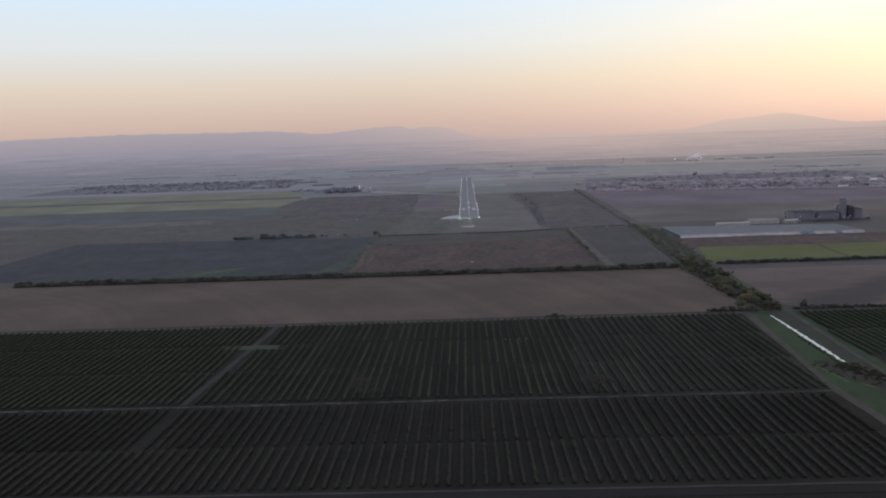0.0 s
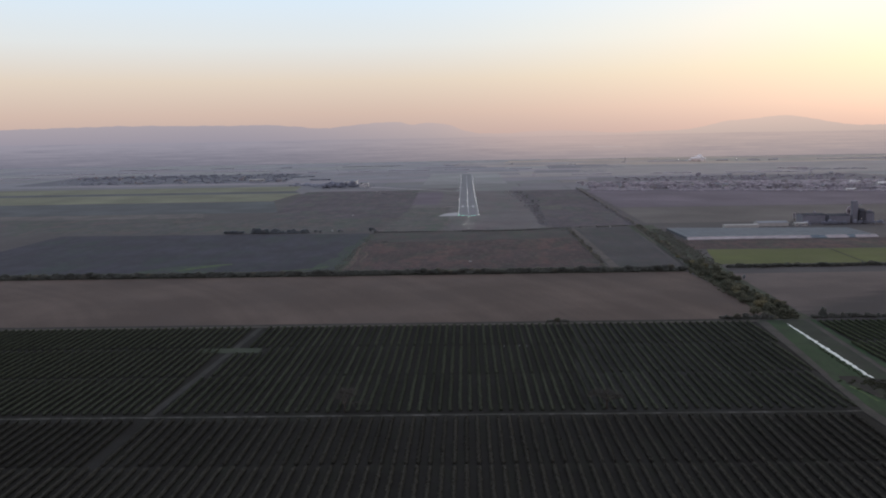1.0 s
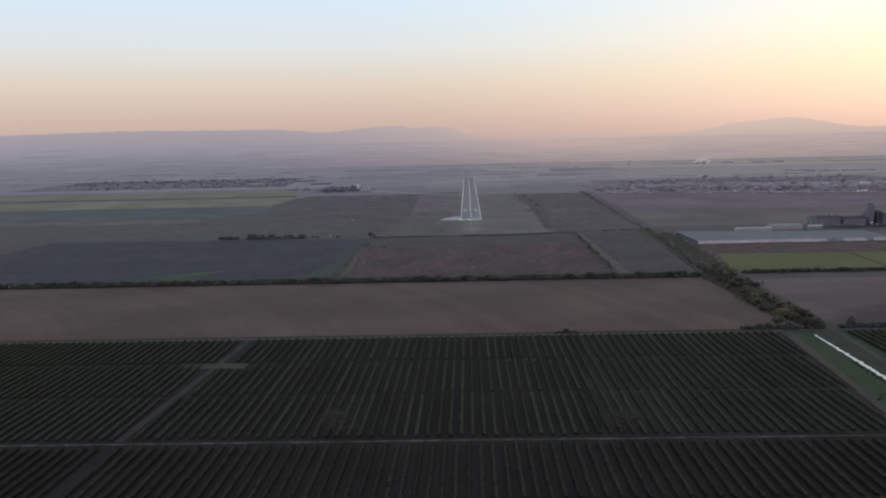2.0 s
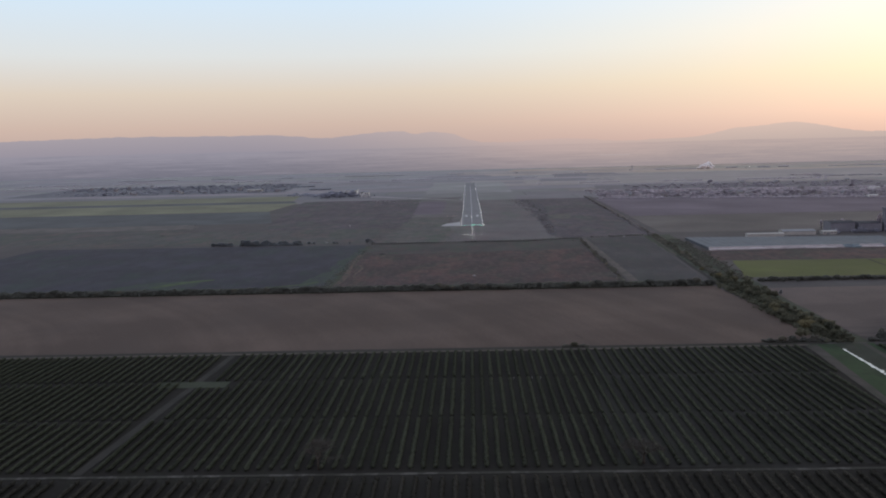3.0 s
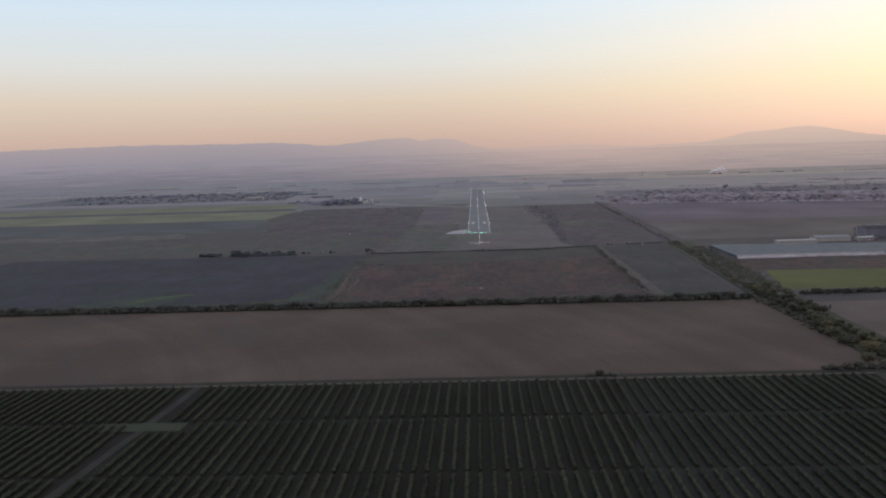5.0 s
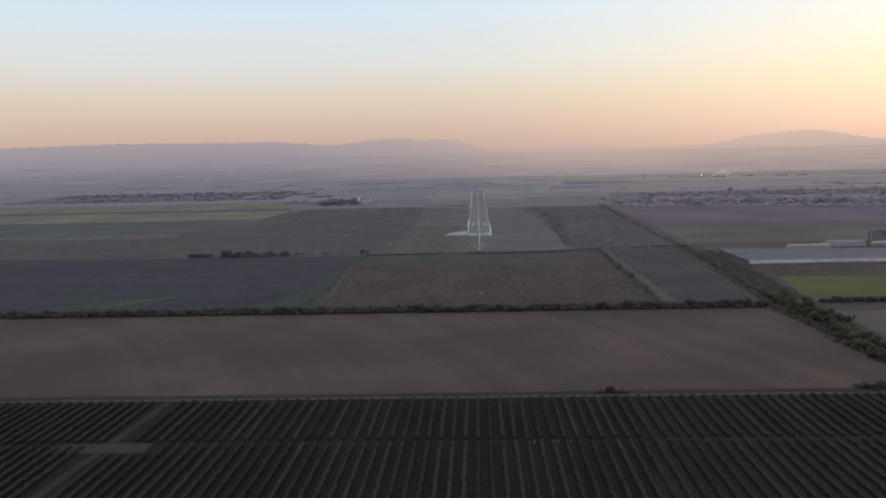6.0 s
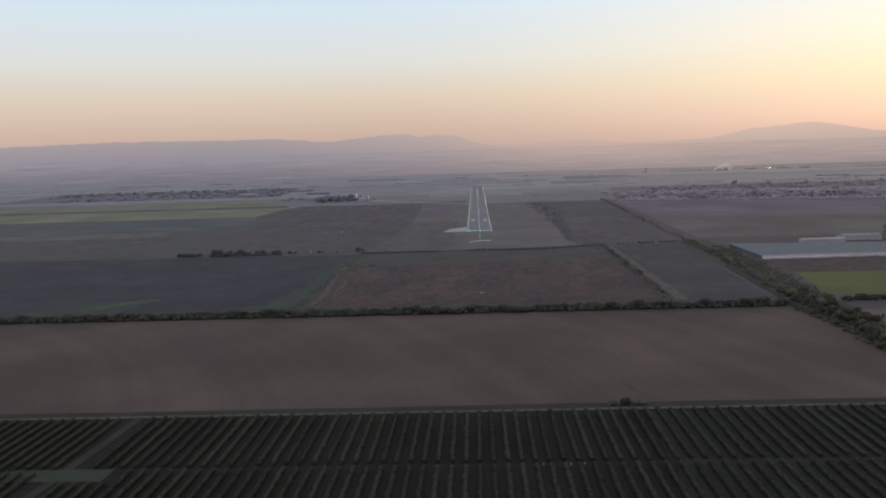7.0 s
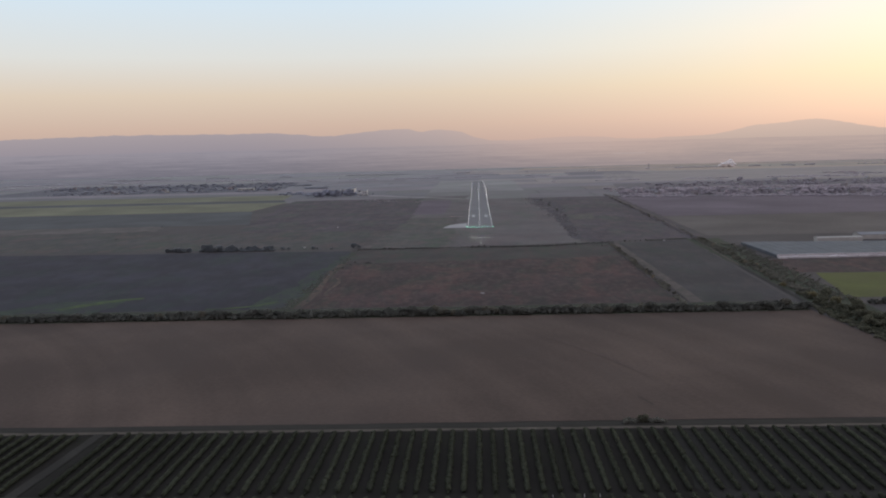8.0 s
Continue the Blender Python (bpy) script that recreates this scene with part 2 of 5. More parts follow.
HAZE_SHEEN = 0.04   # weak sheen standing in for haze on land seen at a low angle
M = {
    "ground": material("rough_grass", (0.073, 0.065, 0.064), (0.104, 0.094, 0.091), 80, 4, sheen=HAZE_SHEEN),
    "orchard_soil": material("orchard_soil", (0.0260, 0.0235, 0.0205), (0.039, 0.0360, 0.032), 40, 2, spec=0.05, patches=((0.031, 0.032, 0.023), 9, 0.5)),
    "alley": material("weedy_orchard_soil", (0.036, 0.034, 0.031), (0.056, 0.053, 0.048), 30, 2, spec=0.05, patches=((0.038, 0.042, 0.030), 9, 0.5)),
    "grass": material("meadow_grass", (0.04, 0.047, 0.029), (0.057, 0.068, 0.042), 30, 2, sheen=HAZE_SHEEN),
    "verge": material("verge_grass", (0.020, 0.042, 0.014), (0.037, 0.073, 0.025), 25, 1.5, sheen=HAZE_SHEEN, patches=[((0.038, 0.044, 0.028), 14, 0.4), ((0.016, 0.022, 0.012), 6, 0.5)]),
    "dirt": material("dirt_track", (0.108, 0.092, 0.076), (0.160, 0.136, 0.112), 20, 1.2, patches=((0.070, 0.066, 0.050), 5, 0.5)),
    "dirt_dark": material("grassy_track", (0.036, 0.033, 0.030), (0.056, 0.052, 0.046), 20, 1.2),
    "road": material("worn_asphalt", (0.027, 0.025, 0.0245), (0.038, 0.0355, 0.0345), 30, 1.5, rough=0.9, spec=0.05),
    "lush": material("lush_weeds", (0.050, 0.082, 0.028), (0.105, 0.150, 0.052), 12, 1.5, patches=((0.045, 0.052, 0.046), 7, 0.5), sheen=HAZE_SHEEN),
    "weed_green": material("green_weedy_margin", (0.034, 0.050, 0.040), (0.056, 0.076, 0.058), 20, 2, patches=[((0.042, 0.042, 0.052), 12, 0.9), ((0.060, 0.084, 0.046), 5, 0.4)], sheen=HAZE_SHEEN),
    "stubble_green": material("weedy_stubble", (0.050, 0.046, 0.044), (0.082, 0.076, 0.070), 40, 2.5, patches=[((0.050, 0.062, 0.046), 26, 0.8), ((0.088, 0.058, 0.056), 14, 0.5)], sheen=HAZE_SHEEN),
    "bare_tan": material("bare_orange_soil", (0.085, 0.062, 0.052), (0.165, 0.116, 0.090), 8, 1.0, patches=((0.046, 0.050, 0.042), 5, 0.9), sheen=HAZE_SHEEN),
    "tan_track": material("wide_tan_track", (0.105, 0.089, 0.082), (0.155, 0.131, 0.119), 20, 1.5, patches=((0.064, 0.064, 0.054), 8, 0.6)),
    "roadside": material("dark_stubble_beside_road", (0.022, 0.020, 0.019), (0.034, 0.031, 0.030), 40, 2.5, rows=(6, 0.2, 0), spec=0.05),
    "olive_bank": material("dry_olive_grass", (0.030, 0.033, 0.024), (0.046, 0.050, 0.037), 18, 1.2, patches=((0.030, 0.044, 0.022), 9, 0.6)),
    # ground among village trees, toned like them with haze put in, bluer at left
    "garden": material("village_gardens", (0.155, 0.140, 0.153), (0.200, 0.181, 0.194), 30, 5, patches=((0.155, 0.154, 0.150), 25, 0.6), sheen=HAZE_SHEEN),
    "garden_cool": material("hazed_village_gardens", (0.135, 0.135, 0.155), (0.200, 0.198, 0.220), 40, 6, patches=((0.125, 0.135, 0.140), 30, 0.6), sheen=HAZE_SHEEN),
    "scrubland": material("dark_scrubland", (0.060, 0.053, 0.064), (0.096, 0.086, 0.100), 20, 3, patches=((0.064, 0.068, 0.064), 9, 0.7), sheen=HAZE_SHEEN),
    # scrub colour again, lightened so that it holds the haze
    "far_scrub": material("hazy_scrubland", (0.205, 0.190, 0.204), (0.275, 0.255, 0.268), 60, 8, patches=((0.215, 0.212, 0.210), 30, 0.7), sheen=HAZE_SHEEN),
    "weed_tan": material("dry_weeds", (0.090, 0.090, 0.076), (0.150, 0.136, 0.110), 12, 3, patches=((0.080, 0.074, 0.078), 10, 0.9), sheen=HAZE_SHEEN),
    "brambles": material("bramble_ground", (0.023, 0.020, 0.017), (0.037, 0.032, 0.027), 12, 1.2, patches=((0.040, 0.052, 0.024), 6, 0.5)),
    "brown": material("ploughed_soil", (0.080, 0.056, 0.0455), (0.137, 0.097, 0.078), 90, 2, rows=(4.5, 0.10, 0), patches=((0.086, 0.065, 0.057), 60, 0.3), sheen=HAZE_SHEEN, arcs=(-573, -919, 26, 0.85)),
    "brown_right": material("ploughed_soil_patchy", (0.088, 0.068, 0.062), (0.160, 0.122, 0.110), 70, 2, rows=(4.5, 0.08, 1), patches=((0.095, 0.077, 0.073), 120, 0.5), sheen=HAZE_SHEEN, stain=(290, -712, -0.66, 0.75, 27, (0.046, 0.038, 0.038), 1.0)),
    "slate": material("dark_wet_soil", (0.029, 0.029, 0.040), (0.052, 0.052, 0.072), 60, 2.5, rows=(6, 0.2, 0), patches=[((0.031, 0.051, 0.041), 45, 0.6), ((0.030, 0.027, 0.038), 16, 0.7), ((0.062, 0.060, 0.072), 12, 0.35)], sheen=HAZE_SHEEN),
    "red": material("reddish_stubble", (0.046, 0.028, 0.029), (0.085, 0.056, 0.056), 60, 2.5, rows=(7, 0.22, 1), patches=[((0.038, 0.051, 0.036), 34, 0.65), ((0.114, 0.056, 0.051), 36, 0.7), ((0.034, 0.028, 0.030), 11, 0.7), ((0.150, 0.115, 0.096), 5, 0.3)], sheen=HAZE_SHEEN),
    "greygreen": material("grey_green_crop", (0.045, 0.041, 0.044), (0.076, 0.072, 0.075), 60, 2.5, rows=(6, 0.25, 0), patches=[((0.048, 0.060, 0.050), 35, 0.6), ((0.090, 0.074, 0.070), 14, 0.4), ((0.040, 0.038, 0.042), 10, 0.5)], sheen=HAZE_SHEEN),
    "crop": material("young_wheat", (0.082, 0.094, 0.025), (0.122, 0.138, 0.037), 70, 3, rows=(9, 0.10, 1), sheen=HAZE_SHEEN, patches=((0.100, 0.100, 0.040), 25, 0.35)),
    # farther crops, strips and airfield: base colours greyed and lifted for haze
    "crop_far": material("hazed_young_crop", (0.152, 0.154, 0.102), (0.240, 0.243, 0.160), 90, 4, rows=(9, 0.10, 1), sheen=HAZE_SHEEN),
    "strip_dark": material("dark_green_crop", (0.07, 0.076, 0.079), (0.116, 0.127, 0.131), 90, 4, sheen=HAZE_SHEEN),
    "strip_beige": material("beige_stubble", (0.110, 0.098, 0.092), (0.180, 0.156, 0.146), 60, 4, patches=((0.090, 0.088, 0.080), 40, 0.8), sheen=HAZE_SHEEN),
    "airfield": material("airfield_grass", (0.108, 0.098, 0.100), (0.186, 0.169, 0.169), 80, 4, patches=[((0.098, 0.118, 0.094), 70, 0.55), ((0.144, 0.112, 0.113), 40, 0.6), ((0.165, 0.145, 0.134), 14, 0.25)], sheen=HAZE_SHEEN),
    "pasture": material("dull_pasture", (0.068, 0.068, 0.068), (0.108, 0.104, 0.100), 80, 4, patches=[((0.062, 0.084, 0.060), 45, 0.7), ((0.112, 0.080, 0.078), 30, 0.7), ((0.140, 0.116, 0.100), 12, 0.35), ((0.050, 0.056, 0.050), 14, 0.6)], sheen=HAZE_SHEEN),
    "bank": material("dark_grass_bank", (0.034, 0.031, 0.026), (0.052, 0.047, 0.04), 20, 1.2),
    "rut": material("damp_wheel_rut", (0.060, 0.046, 0.040), (0.080, 0.061, 0.053), 8, 1.0),
    "wheel_track": material("packed_wheel_track", (0.092, 0.068, 0.058), (0.116, 0.086, 0.072), 20, 1.2),
    "apron": material("weathered_concrete", (0.310, 0.290, 0.290), (0.400, 0.375, 0.370), 40, 3),
    # far leaves, bluish and very pale: haze painted into the base colour
    "cool_haze_leaf": leaf_material("hazed_village_leaves", (0.336, 0.344, 0.393), (0.399, 0.405, 0.456), (0.410, 0.388, 0.422), 0.2),
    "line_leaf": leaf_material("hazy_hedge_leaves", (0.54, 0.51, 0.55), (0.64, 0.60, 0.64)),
    "worn_grass": material("worn_grass_track", (0.060, 0.052, 0.046), (0.092, 0.080, 0.071), 20, 1.2, patches=((0.040, 0.046, 0.032), 7, 0.6)),
    "broken_track": material("broken_dirt_track", (0.040, 0.038, 0.030), (0.066, 0.062, 0.052), 12, 1.2, patches=((0.112, 0.104, 0.094), 5, 0.9)),
    "paint_worn": material("worn_runway_paint", (0.20, 0.20, 0.21), (0.34, 0.34, 0.34), 6, 1),
    "wall_bright": material("bright_white_render", (0.74, 0.71, 0.68), (0.86, 0.84, 0.81), 8, 0.8, bump=0.1),
    "airfield_green": material("rough_airfield_grass", (0.084, 0.084, 0.080), (0.132, 0.126, 0.118), 70, 4, patches=[((0.068, 0.098, 0.064), 45, 0.75), ((0.130, 0.098, 0.094), 30, 0.7), ((0.150, 0.128, 0.112), 12, 0.35), ((0.064, 0.066, 0.060), 15, 0.6)], sheen=HAZE_SHEEN),
    "umber": material("umber_field", (0.070, 0.058, 0.068), (0.124, 0.103, 0.119), 80, 4, rows=(9, 0.12, 1), patches=[((0.070, 0.088, 0.070), 60, 0.75), ((0.062, 0.050, 0.060), 30, 0.8), ((0.150, 0.112, 0.106), 16, 0.45), ((0.052, 0.050, 0.056), 11, 0.5)], sheen=HAZE_SHEEN),
    # two distant fields, their own hues lifted somewhat for haze
    "mauve": material("bare_mauve_field", (0.112, 0.090, 0.110), (0.198, 0.160, 0.192), 160, 5, rows=(10, 0.06, 1), sheen=HAZE_SHEEN),
    "sage": material("sage_stubble", (0.092, 0.081, 0.075), (0.166, 0.147, 0.134), 160, 5, rows=(10, 0.05, 1), sheen=HAZE_SHEEN),
    "runway": material("runway_asphalt", (0.155, 0.150, 0.157), (0.210, 0.202, 0.211), 45, 2, rough=0.75, spec=0.4),
    "concrete": material("pale_concrete", (0.400, 0.390, 0.390), (0.500, 0.485, 0.480), 20, 1.5),
    "paint": material("white_road_paint", (0.55, 0.55, 0.54), (0.78, 0.77, 0.75), 12, 1),
    "wall_white": material("white_render", (0.416, 0.4, 0.376), (0.576, 0.56, 0.528), 8, 0.8, bump=0.1),
    "hall_roof": material("dark_weathered_roof_sheet", (0.066, 0.066, 0.076), (0.094, 0.094, 0.106), 9, 0.8, rough=0.85, spec=0.1),
    "wall_cream": material("cream_render", (0.300, 0.278, 0.280), (0.385, 0.356, 0.354), 8, 0.8, bump=0.1),
    "cladding": material("blue_grey_cladding", (0.190, 0.192, 0.222), (0.245, 0.246, 0.276), 12, 1, rough=0.5, bump=0.05),
    "roof_tile": material("weathered_tiles", (0.20, 0.178, 0.190), (0.25, 0.222, 0.232), 6, 0.5),
    "roof_grey": material("grey_roof_sheet", (0.23, 0.232, 0.25), (0.31, 0.312, 0.33), 9, 0.8, rough=0.6),
    "film": material("greenhouse_film", (0.098, 0.110, 0.126), (0.138, 0.152, 0.170), 14, 2, rough=0.6, spec=0.15, bump=0.1, patches=((0.150, 0.156, 0.170), 9, 0.4)),
    "film_white": material("white_greenhouse_film", (0.50, 0.46, 0.47), (0.68, 0.63, 0.64), 10, 1.5, rough=0.5, spec=0.4, bump=0.1),
    "film_blue": material("blue_shade_film", (0.20, 0.26, 0.30), (0.30, 0.36, 0.40), 10, 1.5, rough=0.45, spec=0.4, bump=0.1),
    "glass": material("dark_window_glass", (0.03, 0.035, 0.045), (0.05, 0.055, 0.065), 5, 1, rough=0.12, spec=0.6, bump=0.0),
    "steel": material("galvanised_steel", (0.30, 0.31, 0.32), (0.42, 0.43, 0.44), 4, 0.5, rough=0.45, metal=0.6, bump=0.05),
    "post": material("white_post_paint", (0.70, 0.70, 0.68), (0.82, 0.82, 0.80), 4, 0.4, bump=0.05),
    "bark": material("grey_bark", (0.050, 0.042, 0.034), (0.090, 0.076, 0.062), 3, 0.3),
    "twig": material("bare_twigs", (0.062, 0.056, 0.048), (0.098, 0.088, 0.076), 3, 0.3),
    "steam": material("white_steam", (0.93, 0.88, 0.86), (0.97, 0.94, 0.92), 30, 6, bump=0.2),
    "orchard_leaf": leaf_material("orchard_leaves", (0.069, 0.076, 0.052), (0.097, 0.106, 0.073)),
    # scrub leaf colour lightened to carry painted haze
    "hazy_scrub": leaf_material("hazed_scrub_leaves", (0.310, 0.292, 0.300), (0.390, 0.368, 0.375)),
    "verge_leaf": leaf_material("ditch_weeds", (0.052, 0.054, 0.036), (0.092, 0.092, 0.058), (0.11, 0.12, 0.05), 0.3),
    "orchard_young": leaf_material("young_orchard_leaves", (0.080, 0.098, 0.056), (0.112, 0.135, 0.078)),
    # airport and upper creek leaves: paler copies with haze put in
    "airport_leaf": leaf_material("hazed_airport_leaves", (0.371, 0.382, 0.445), (0.456, 0.461, 0.530)),
    "hazy_creek": leaf_material("hazed_creek_leaves", (0.204, 0.200, 0.174), (0.281, 0.271, 0.229), (0.292, 0.255, 0.185), 0.2),
    "orchard_brown": leaf_material("browning_orchard_leaves", (0.056, 0.052, 0.042), (0.074, 0.070, 0.057)),
    "hedge_leaf": leaf_material("hedge_leaves", (0.142, 0.146, 0.130), (0.190, 0.196, 0.172), (0.168, 0.151, 0.116), 0.22),
    "creek_leaf": leaf_material("creekside_leaves", (0.130, 0.132, 0.100), (0.191, 0.192, 0.137), (0.236, 0.203, 0.112), 0.2),
    # leaf colours made paler with distance, haze painted into them
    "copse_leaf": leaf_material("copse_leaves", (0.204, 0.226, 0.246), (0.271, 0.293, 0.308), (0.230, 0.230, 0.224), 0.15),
    "far_leaf": leaf_material("hazed_far_leaves", (0.482, 0.441, 0.488), (0.535, 0.492, 0.538), (0.530, 0.472, 0.488), 0.2),
    "low_hedge": leaf_material("low_hedge_leaves", (0.165, 0.166, 0.158), (0.240, 0.238, 0.220)),
    # backdrop land: haze and the sun's warm tint are painted into its emission
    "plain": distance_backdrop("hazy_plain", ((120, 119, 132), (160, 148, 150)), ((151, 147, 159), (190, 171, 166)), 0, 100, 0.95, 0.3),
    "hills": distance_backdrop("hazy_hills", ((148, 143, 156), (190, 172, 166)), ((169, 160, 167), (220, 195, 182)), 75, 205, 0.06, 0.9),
    # emission painted in place of the sky's reflection in far glass
    "glint": glowing("painted_sky_glint", srgb(188, 175, 175)[:3], 1.0),
    "lamp_white": glowing("runway_lamp_glow", (1.0, 0.95, 0.86), 13.0),
    "lamp_green": glowing("threshold_lamp_glow", (0.20, 1.0, 0.62), 20.0),
    "lamp_red": glowing("red_lamp_glow", (1.0, 0.55, 0.45), 1.6),
    "lamp_warm": glowing("yard_lamp_glow", (1.0, 0.90, 0.72), 20.0),
}
# fields of the plain, haze painted into their colours: paler towards the hills
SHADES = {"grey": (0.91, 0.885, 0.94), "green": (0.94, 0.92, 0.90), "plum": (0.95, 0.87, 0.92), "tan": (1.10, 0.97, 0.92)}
HAZE_LEVELS = {"near": 0.228, "fair": 0.300, "mid": 0.345, "wide": 0.380, "rim": 0.445}
for zone, level in HAZE_LEVELS.items():
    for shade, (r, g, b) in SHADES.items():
        if zone == "rim":   # warm tint of sunward haze put into the farthest fields
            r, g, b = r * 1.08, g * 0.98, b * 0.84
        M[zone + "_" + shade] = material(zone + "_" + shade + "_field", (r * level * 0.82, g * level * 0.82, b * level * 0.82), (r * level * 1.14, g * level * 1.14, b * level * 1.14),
                                         160, 7, rows=(10, 0.1, 1), sheen=HAZE_SHEEN, patches=((r * level * 0.84, g * level * 0.90, b * level * 0.86), 60, 0.6))
# water: smooth and mirror-like, dark below
water = bpy.data.materials.new("still_water")
water.use_nodes = True
n = Nodes(water.node_tree)
spot = n.add("ShaderNodeNewGeometry").outputs["Position"]
ripple = n.add("ShaderNodeBump", {"Height": n.noise(spot, 0.8), "Distance": 0.02, "Strength": 0.15}).outputs[0]
n.add("ShaderNodeOutputMaterial", {0: n.add("ShaderNodeBsdfPrincipled", {"Base Color": (0.02, 0.025, 0.03, 1), "Roughness": 0.05, "IOR": 3.00,
                                                                        "Specular IOR Level": 1.0, "Normal": ripple}).outputs[0]})
M["water"] = water


# ---- building blocks ----
def mesh(name, verts, faces, mat, smooth=False):
    me = bpy.data.meshes.new(name)
    me.from_pydata([tuple(v) for v in verts], [], faces)
    me.materials.append(mat)
    if smooth:
        me.polygons.foreach_set("use_smooth", [True] * len(me.polygons))
    me.update()
    return me


def put(name, me, parent=None, label="", m=None):
    """Links a mesh as one object, as a part if it has a parent."""
    ob = new(name, me)
    if parent:
        ob.parent = parent
    if m is not None:
        ob.matrix_basis = m
    if label:
        ob["label"] = label
    return ob


def part(name, bm, mat, parent=None, label="", m=None):
    """Links a bmesh as one mesh object under a thing or a part."""
    me = bpy.data.meshes.new(name)
    bm.to_mesh(me)
    bm.free()
    me.materials.append(mat)
    return put(name, me, parent, label, m)


def box(x0, x1, y0, y1, z0, z1, bevel=0.0):
    bm = bmesh.new()
    bmesh.ops.create_cube(bm, size=1.0, matrix=Matrix.LocRotScale(((x0 + x1) / 2, (y0 + y1) / 2, (z0 + z1) / 2), None, (x1 - x0, y1 - y0, z1 - z0)))
    if bevel:
        bmesh.ops.bevel(bm, geom=bm.edges[:], offset=bevel, segments=1, affect="EDGES")
    return bm


def tube(r0, r1, z0, z1, sides=8, x=0.0, y=0.0):
    bm = bmesh.new()
    bmesh.ops.create_cone(bm, cap_ends=True, segments=sides, radius1=r0, radius2=r1, depth=z1 - z0, matrix=Matrix.Translation((x, y, (z0 + z1) / 2)))
    return bm


def prism(profile, y0, y1):
    """A solid with the profile [(x, z), ...] drawn out from y0 to y1."""
    bm = bmesh.new()
    a = [bm.verts.new((x, y0, z)) for x, z in profile]
    b = [bm.verts.new((x, y1, z)) for x, z in profile]
    bm.faces.new(a)
    bm.faces.new(b[::-1])
    for i in range(len(profile)):
        j = (i + 1) % len(profile)
        bm.faces.new((a[j], a[i], b[i], b[j]))
    bmesh.ops.recalc_face_normals(bm, faces=bm.faces[:])
    return bm


def thing(name, label, category, group="", kind="", m=None):
    ob = new(name)
    ob.empty_display_size = 1.0
    if m is not None:
        ob.matrix_basis = m
    return tagged(ob, label, category, group, kind)


def sheet(name, corners, z, mat, label, category, cell=14.0, ragged=0.8, bumpy=0.05, parent=None):
    """A piece of land between four corners (sw, se, ne, nw), with uneven borders and a slightly uneven top."""
    sw, se, ne, nw = [Vector((*c, 0)) for c in corners]
    nu = max(2, min(150, int(max((se - sw).length, (ne - nw).length) / cell)))
    nv = max(2, min(150, int(max((nw - sw).length, (ne - se).length) / cell)))
    verts, faces = [], []
    for j in range(nv + 1):
        for i in range(nu + 1):
            u, v = i / nu, j / nv
            p = sw.lerp(se, u).lerp(nw.lerp(ne, u), v)
            n3 = noise.noise_vector(Vector((p.x, p.y, z * 37)) / 23.0)
            fine = noise.noise_vector(Vector((p.x, p.y, z * 11)) / 6.0)
            if i in (0, nu):
                p.x += (n3.x + 0.6 * fine.x) * ragged
            if j in (0, nv):
                p.y += (n3.y + 0.6 * fine.y) * ragged
            verts.append((p.x, p.y, z + abs(n3.z) * bumpy))
    for j in range(nv):
        for i in range(nu):
            a = j * (nu + 1) + i
            faces.append((a, a + 1, a + nu + 2, a + nu + 1))
    ob = put(name, mesh(name, verts, faces, mat, True), parent)
    return tagged(ob, label, category, kind="structure") if not parent else ob


def rect(x0, x1, y0, y1):
    return [(x0, y0), (x1, y0), (x1, y1), (x0, y1)]


def leaves(rng, centres, radii, count, size, flat=0.0):
    """Small leaf clumps (quads) strewn through the outer part of ellipsoids: centres and radii as (n, 3) arrays, count in each."""
    centres, radii = np.asarray(centres, float), np.asarray(radii, float)
    n = len(centres) * count
    c, r = np.repeat(centres, count, 0), np.repeat(radii, count, 0)
    d = rng.normal(size=(n, 3))
    d /= np.linalg.norm(d, axis=1)[:, None]
    d[:, 2] = np.where(d[:, 2] < -0.35, -d[:, 2] * 0.6, d[:, 2])
    p = c + d * r * rng.uniform(0.60, 1.12, (n, 1))
    a = rng.normal(size=(n, 3))
    a[:, 2] *= 1 - flat
    a /= np.linalg.norm(a, axis=1)[:, None]
    b = np.cross(a, d + rng.normal(scale=0.5, size=(n, 3)))
    b /= np.linalg.norm(b, axis=1)[:, None] + 1e-9
    s = size * rng.uniform(0.6, 1.4, (n, 1))
    quad = np.stack([p - a * s - b * s * 0.6, p + a * s * 0.7 - b * s, p + a * s + b * s * 0.7, p - a * s * 0.6 + b * s], 1).reshape(-1, 3)
    return quad, np.arange(4 * n).reshape(-1, 4)


def lump(rng, centre, radii, rings=4, sides=7):
    """A closed uneven ball: the shaded inside of a crown."""
    v = [(centre[0], centre[1], centre[2] - radii[2])]
    for i in range(1, rings):
        th = math.pi * i / rings
        for j in range(sides):
            ph = 2 * math.pi * j / sides
            q = rng.uniform(0.82, 1.12)
            v.append((centre[0] + radii[0] * q * math.sin(th) * math.cos(ph), centre[1] + radii[1] * q * math.sin(th) * math.sin(ph),
                      centre[2] - radii[2] * q * math.cos(th)))
    v.append((centre[0], centre[1], centre[2] + radii[2]))
    f = []
    for j in range(sides):
        k2 = (j + 1) % sides
        f.append((0, 1 + k2, 1 + j))
        f.append((len(v) - 1, len(v) - 1 - sides + j, len(v) - 1 - sides + k2))
    for i in range(rings - 2):
        for j in range(sides):
            a, b2 = 1 + i * sides + j, 1 + i * sides + (j + 1) % sides
            f.append((a, b2, b2 + sides, a + sides))
    return v, f


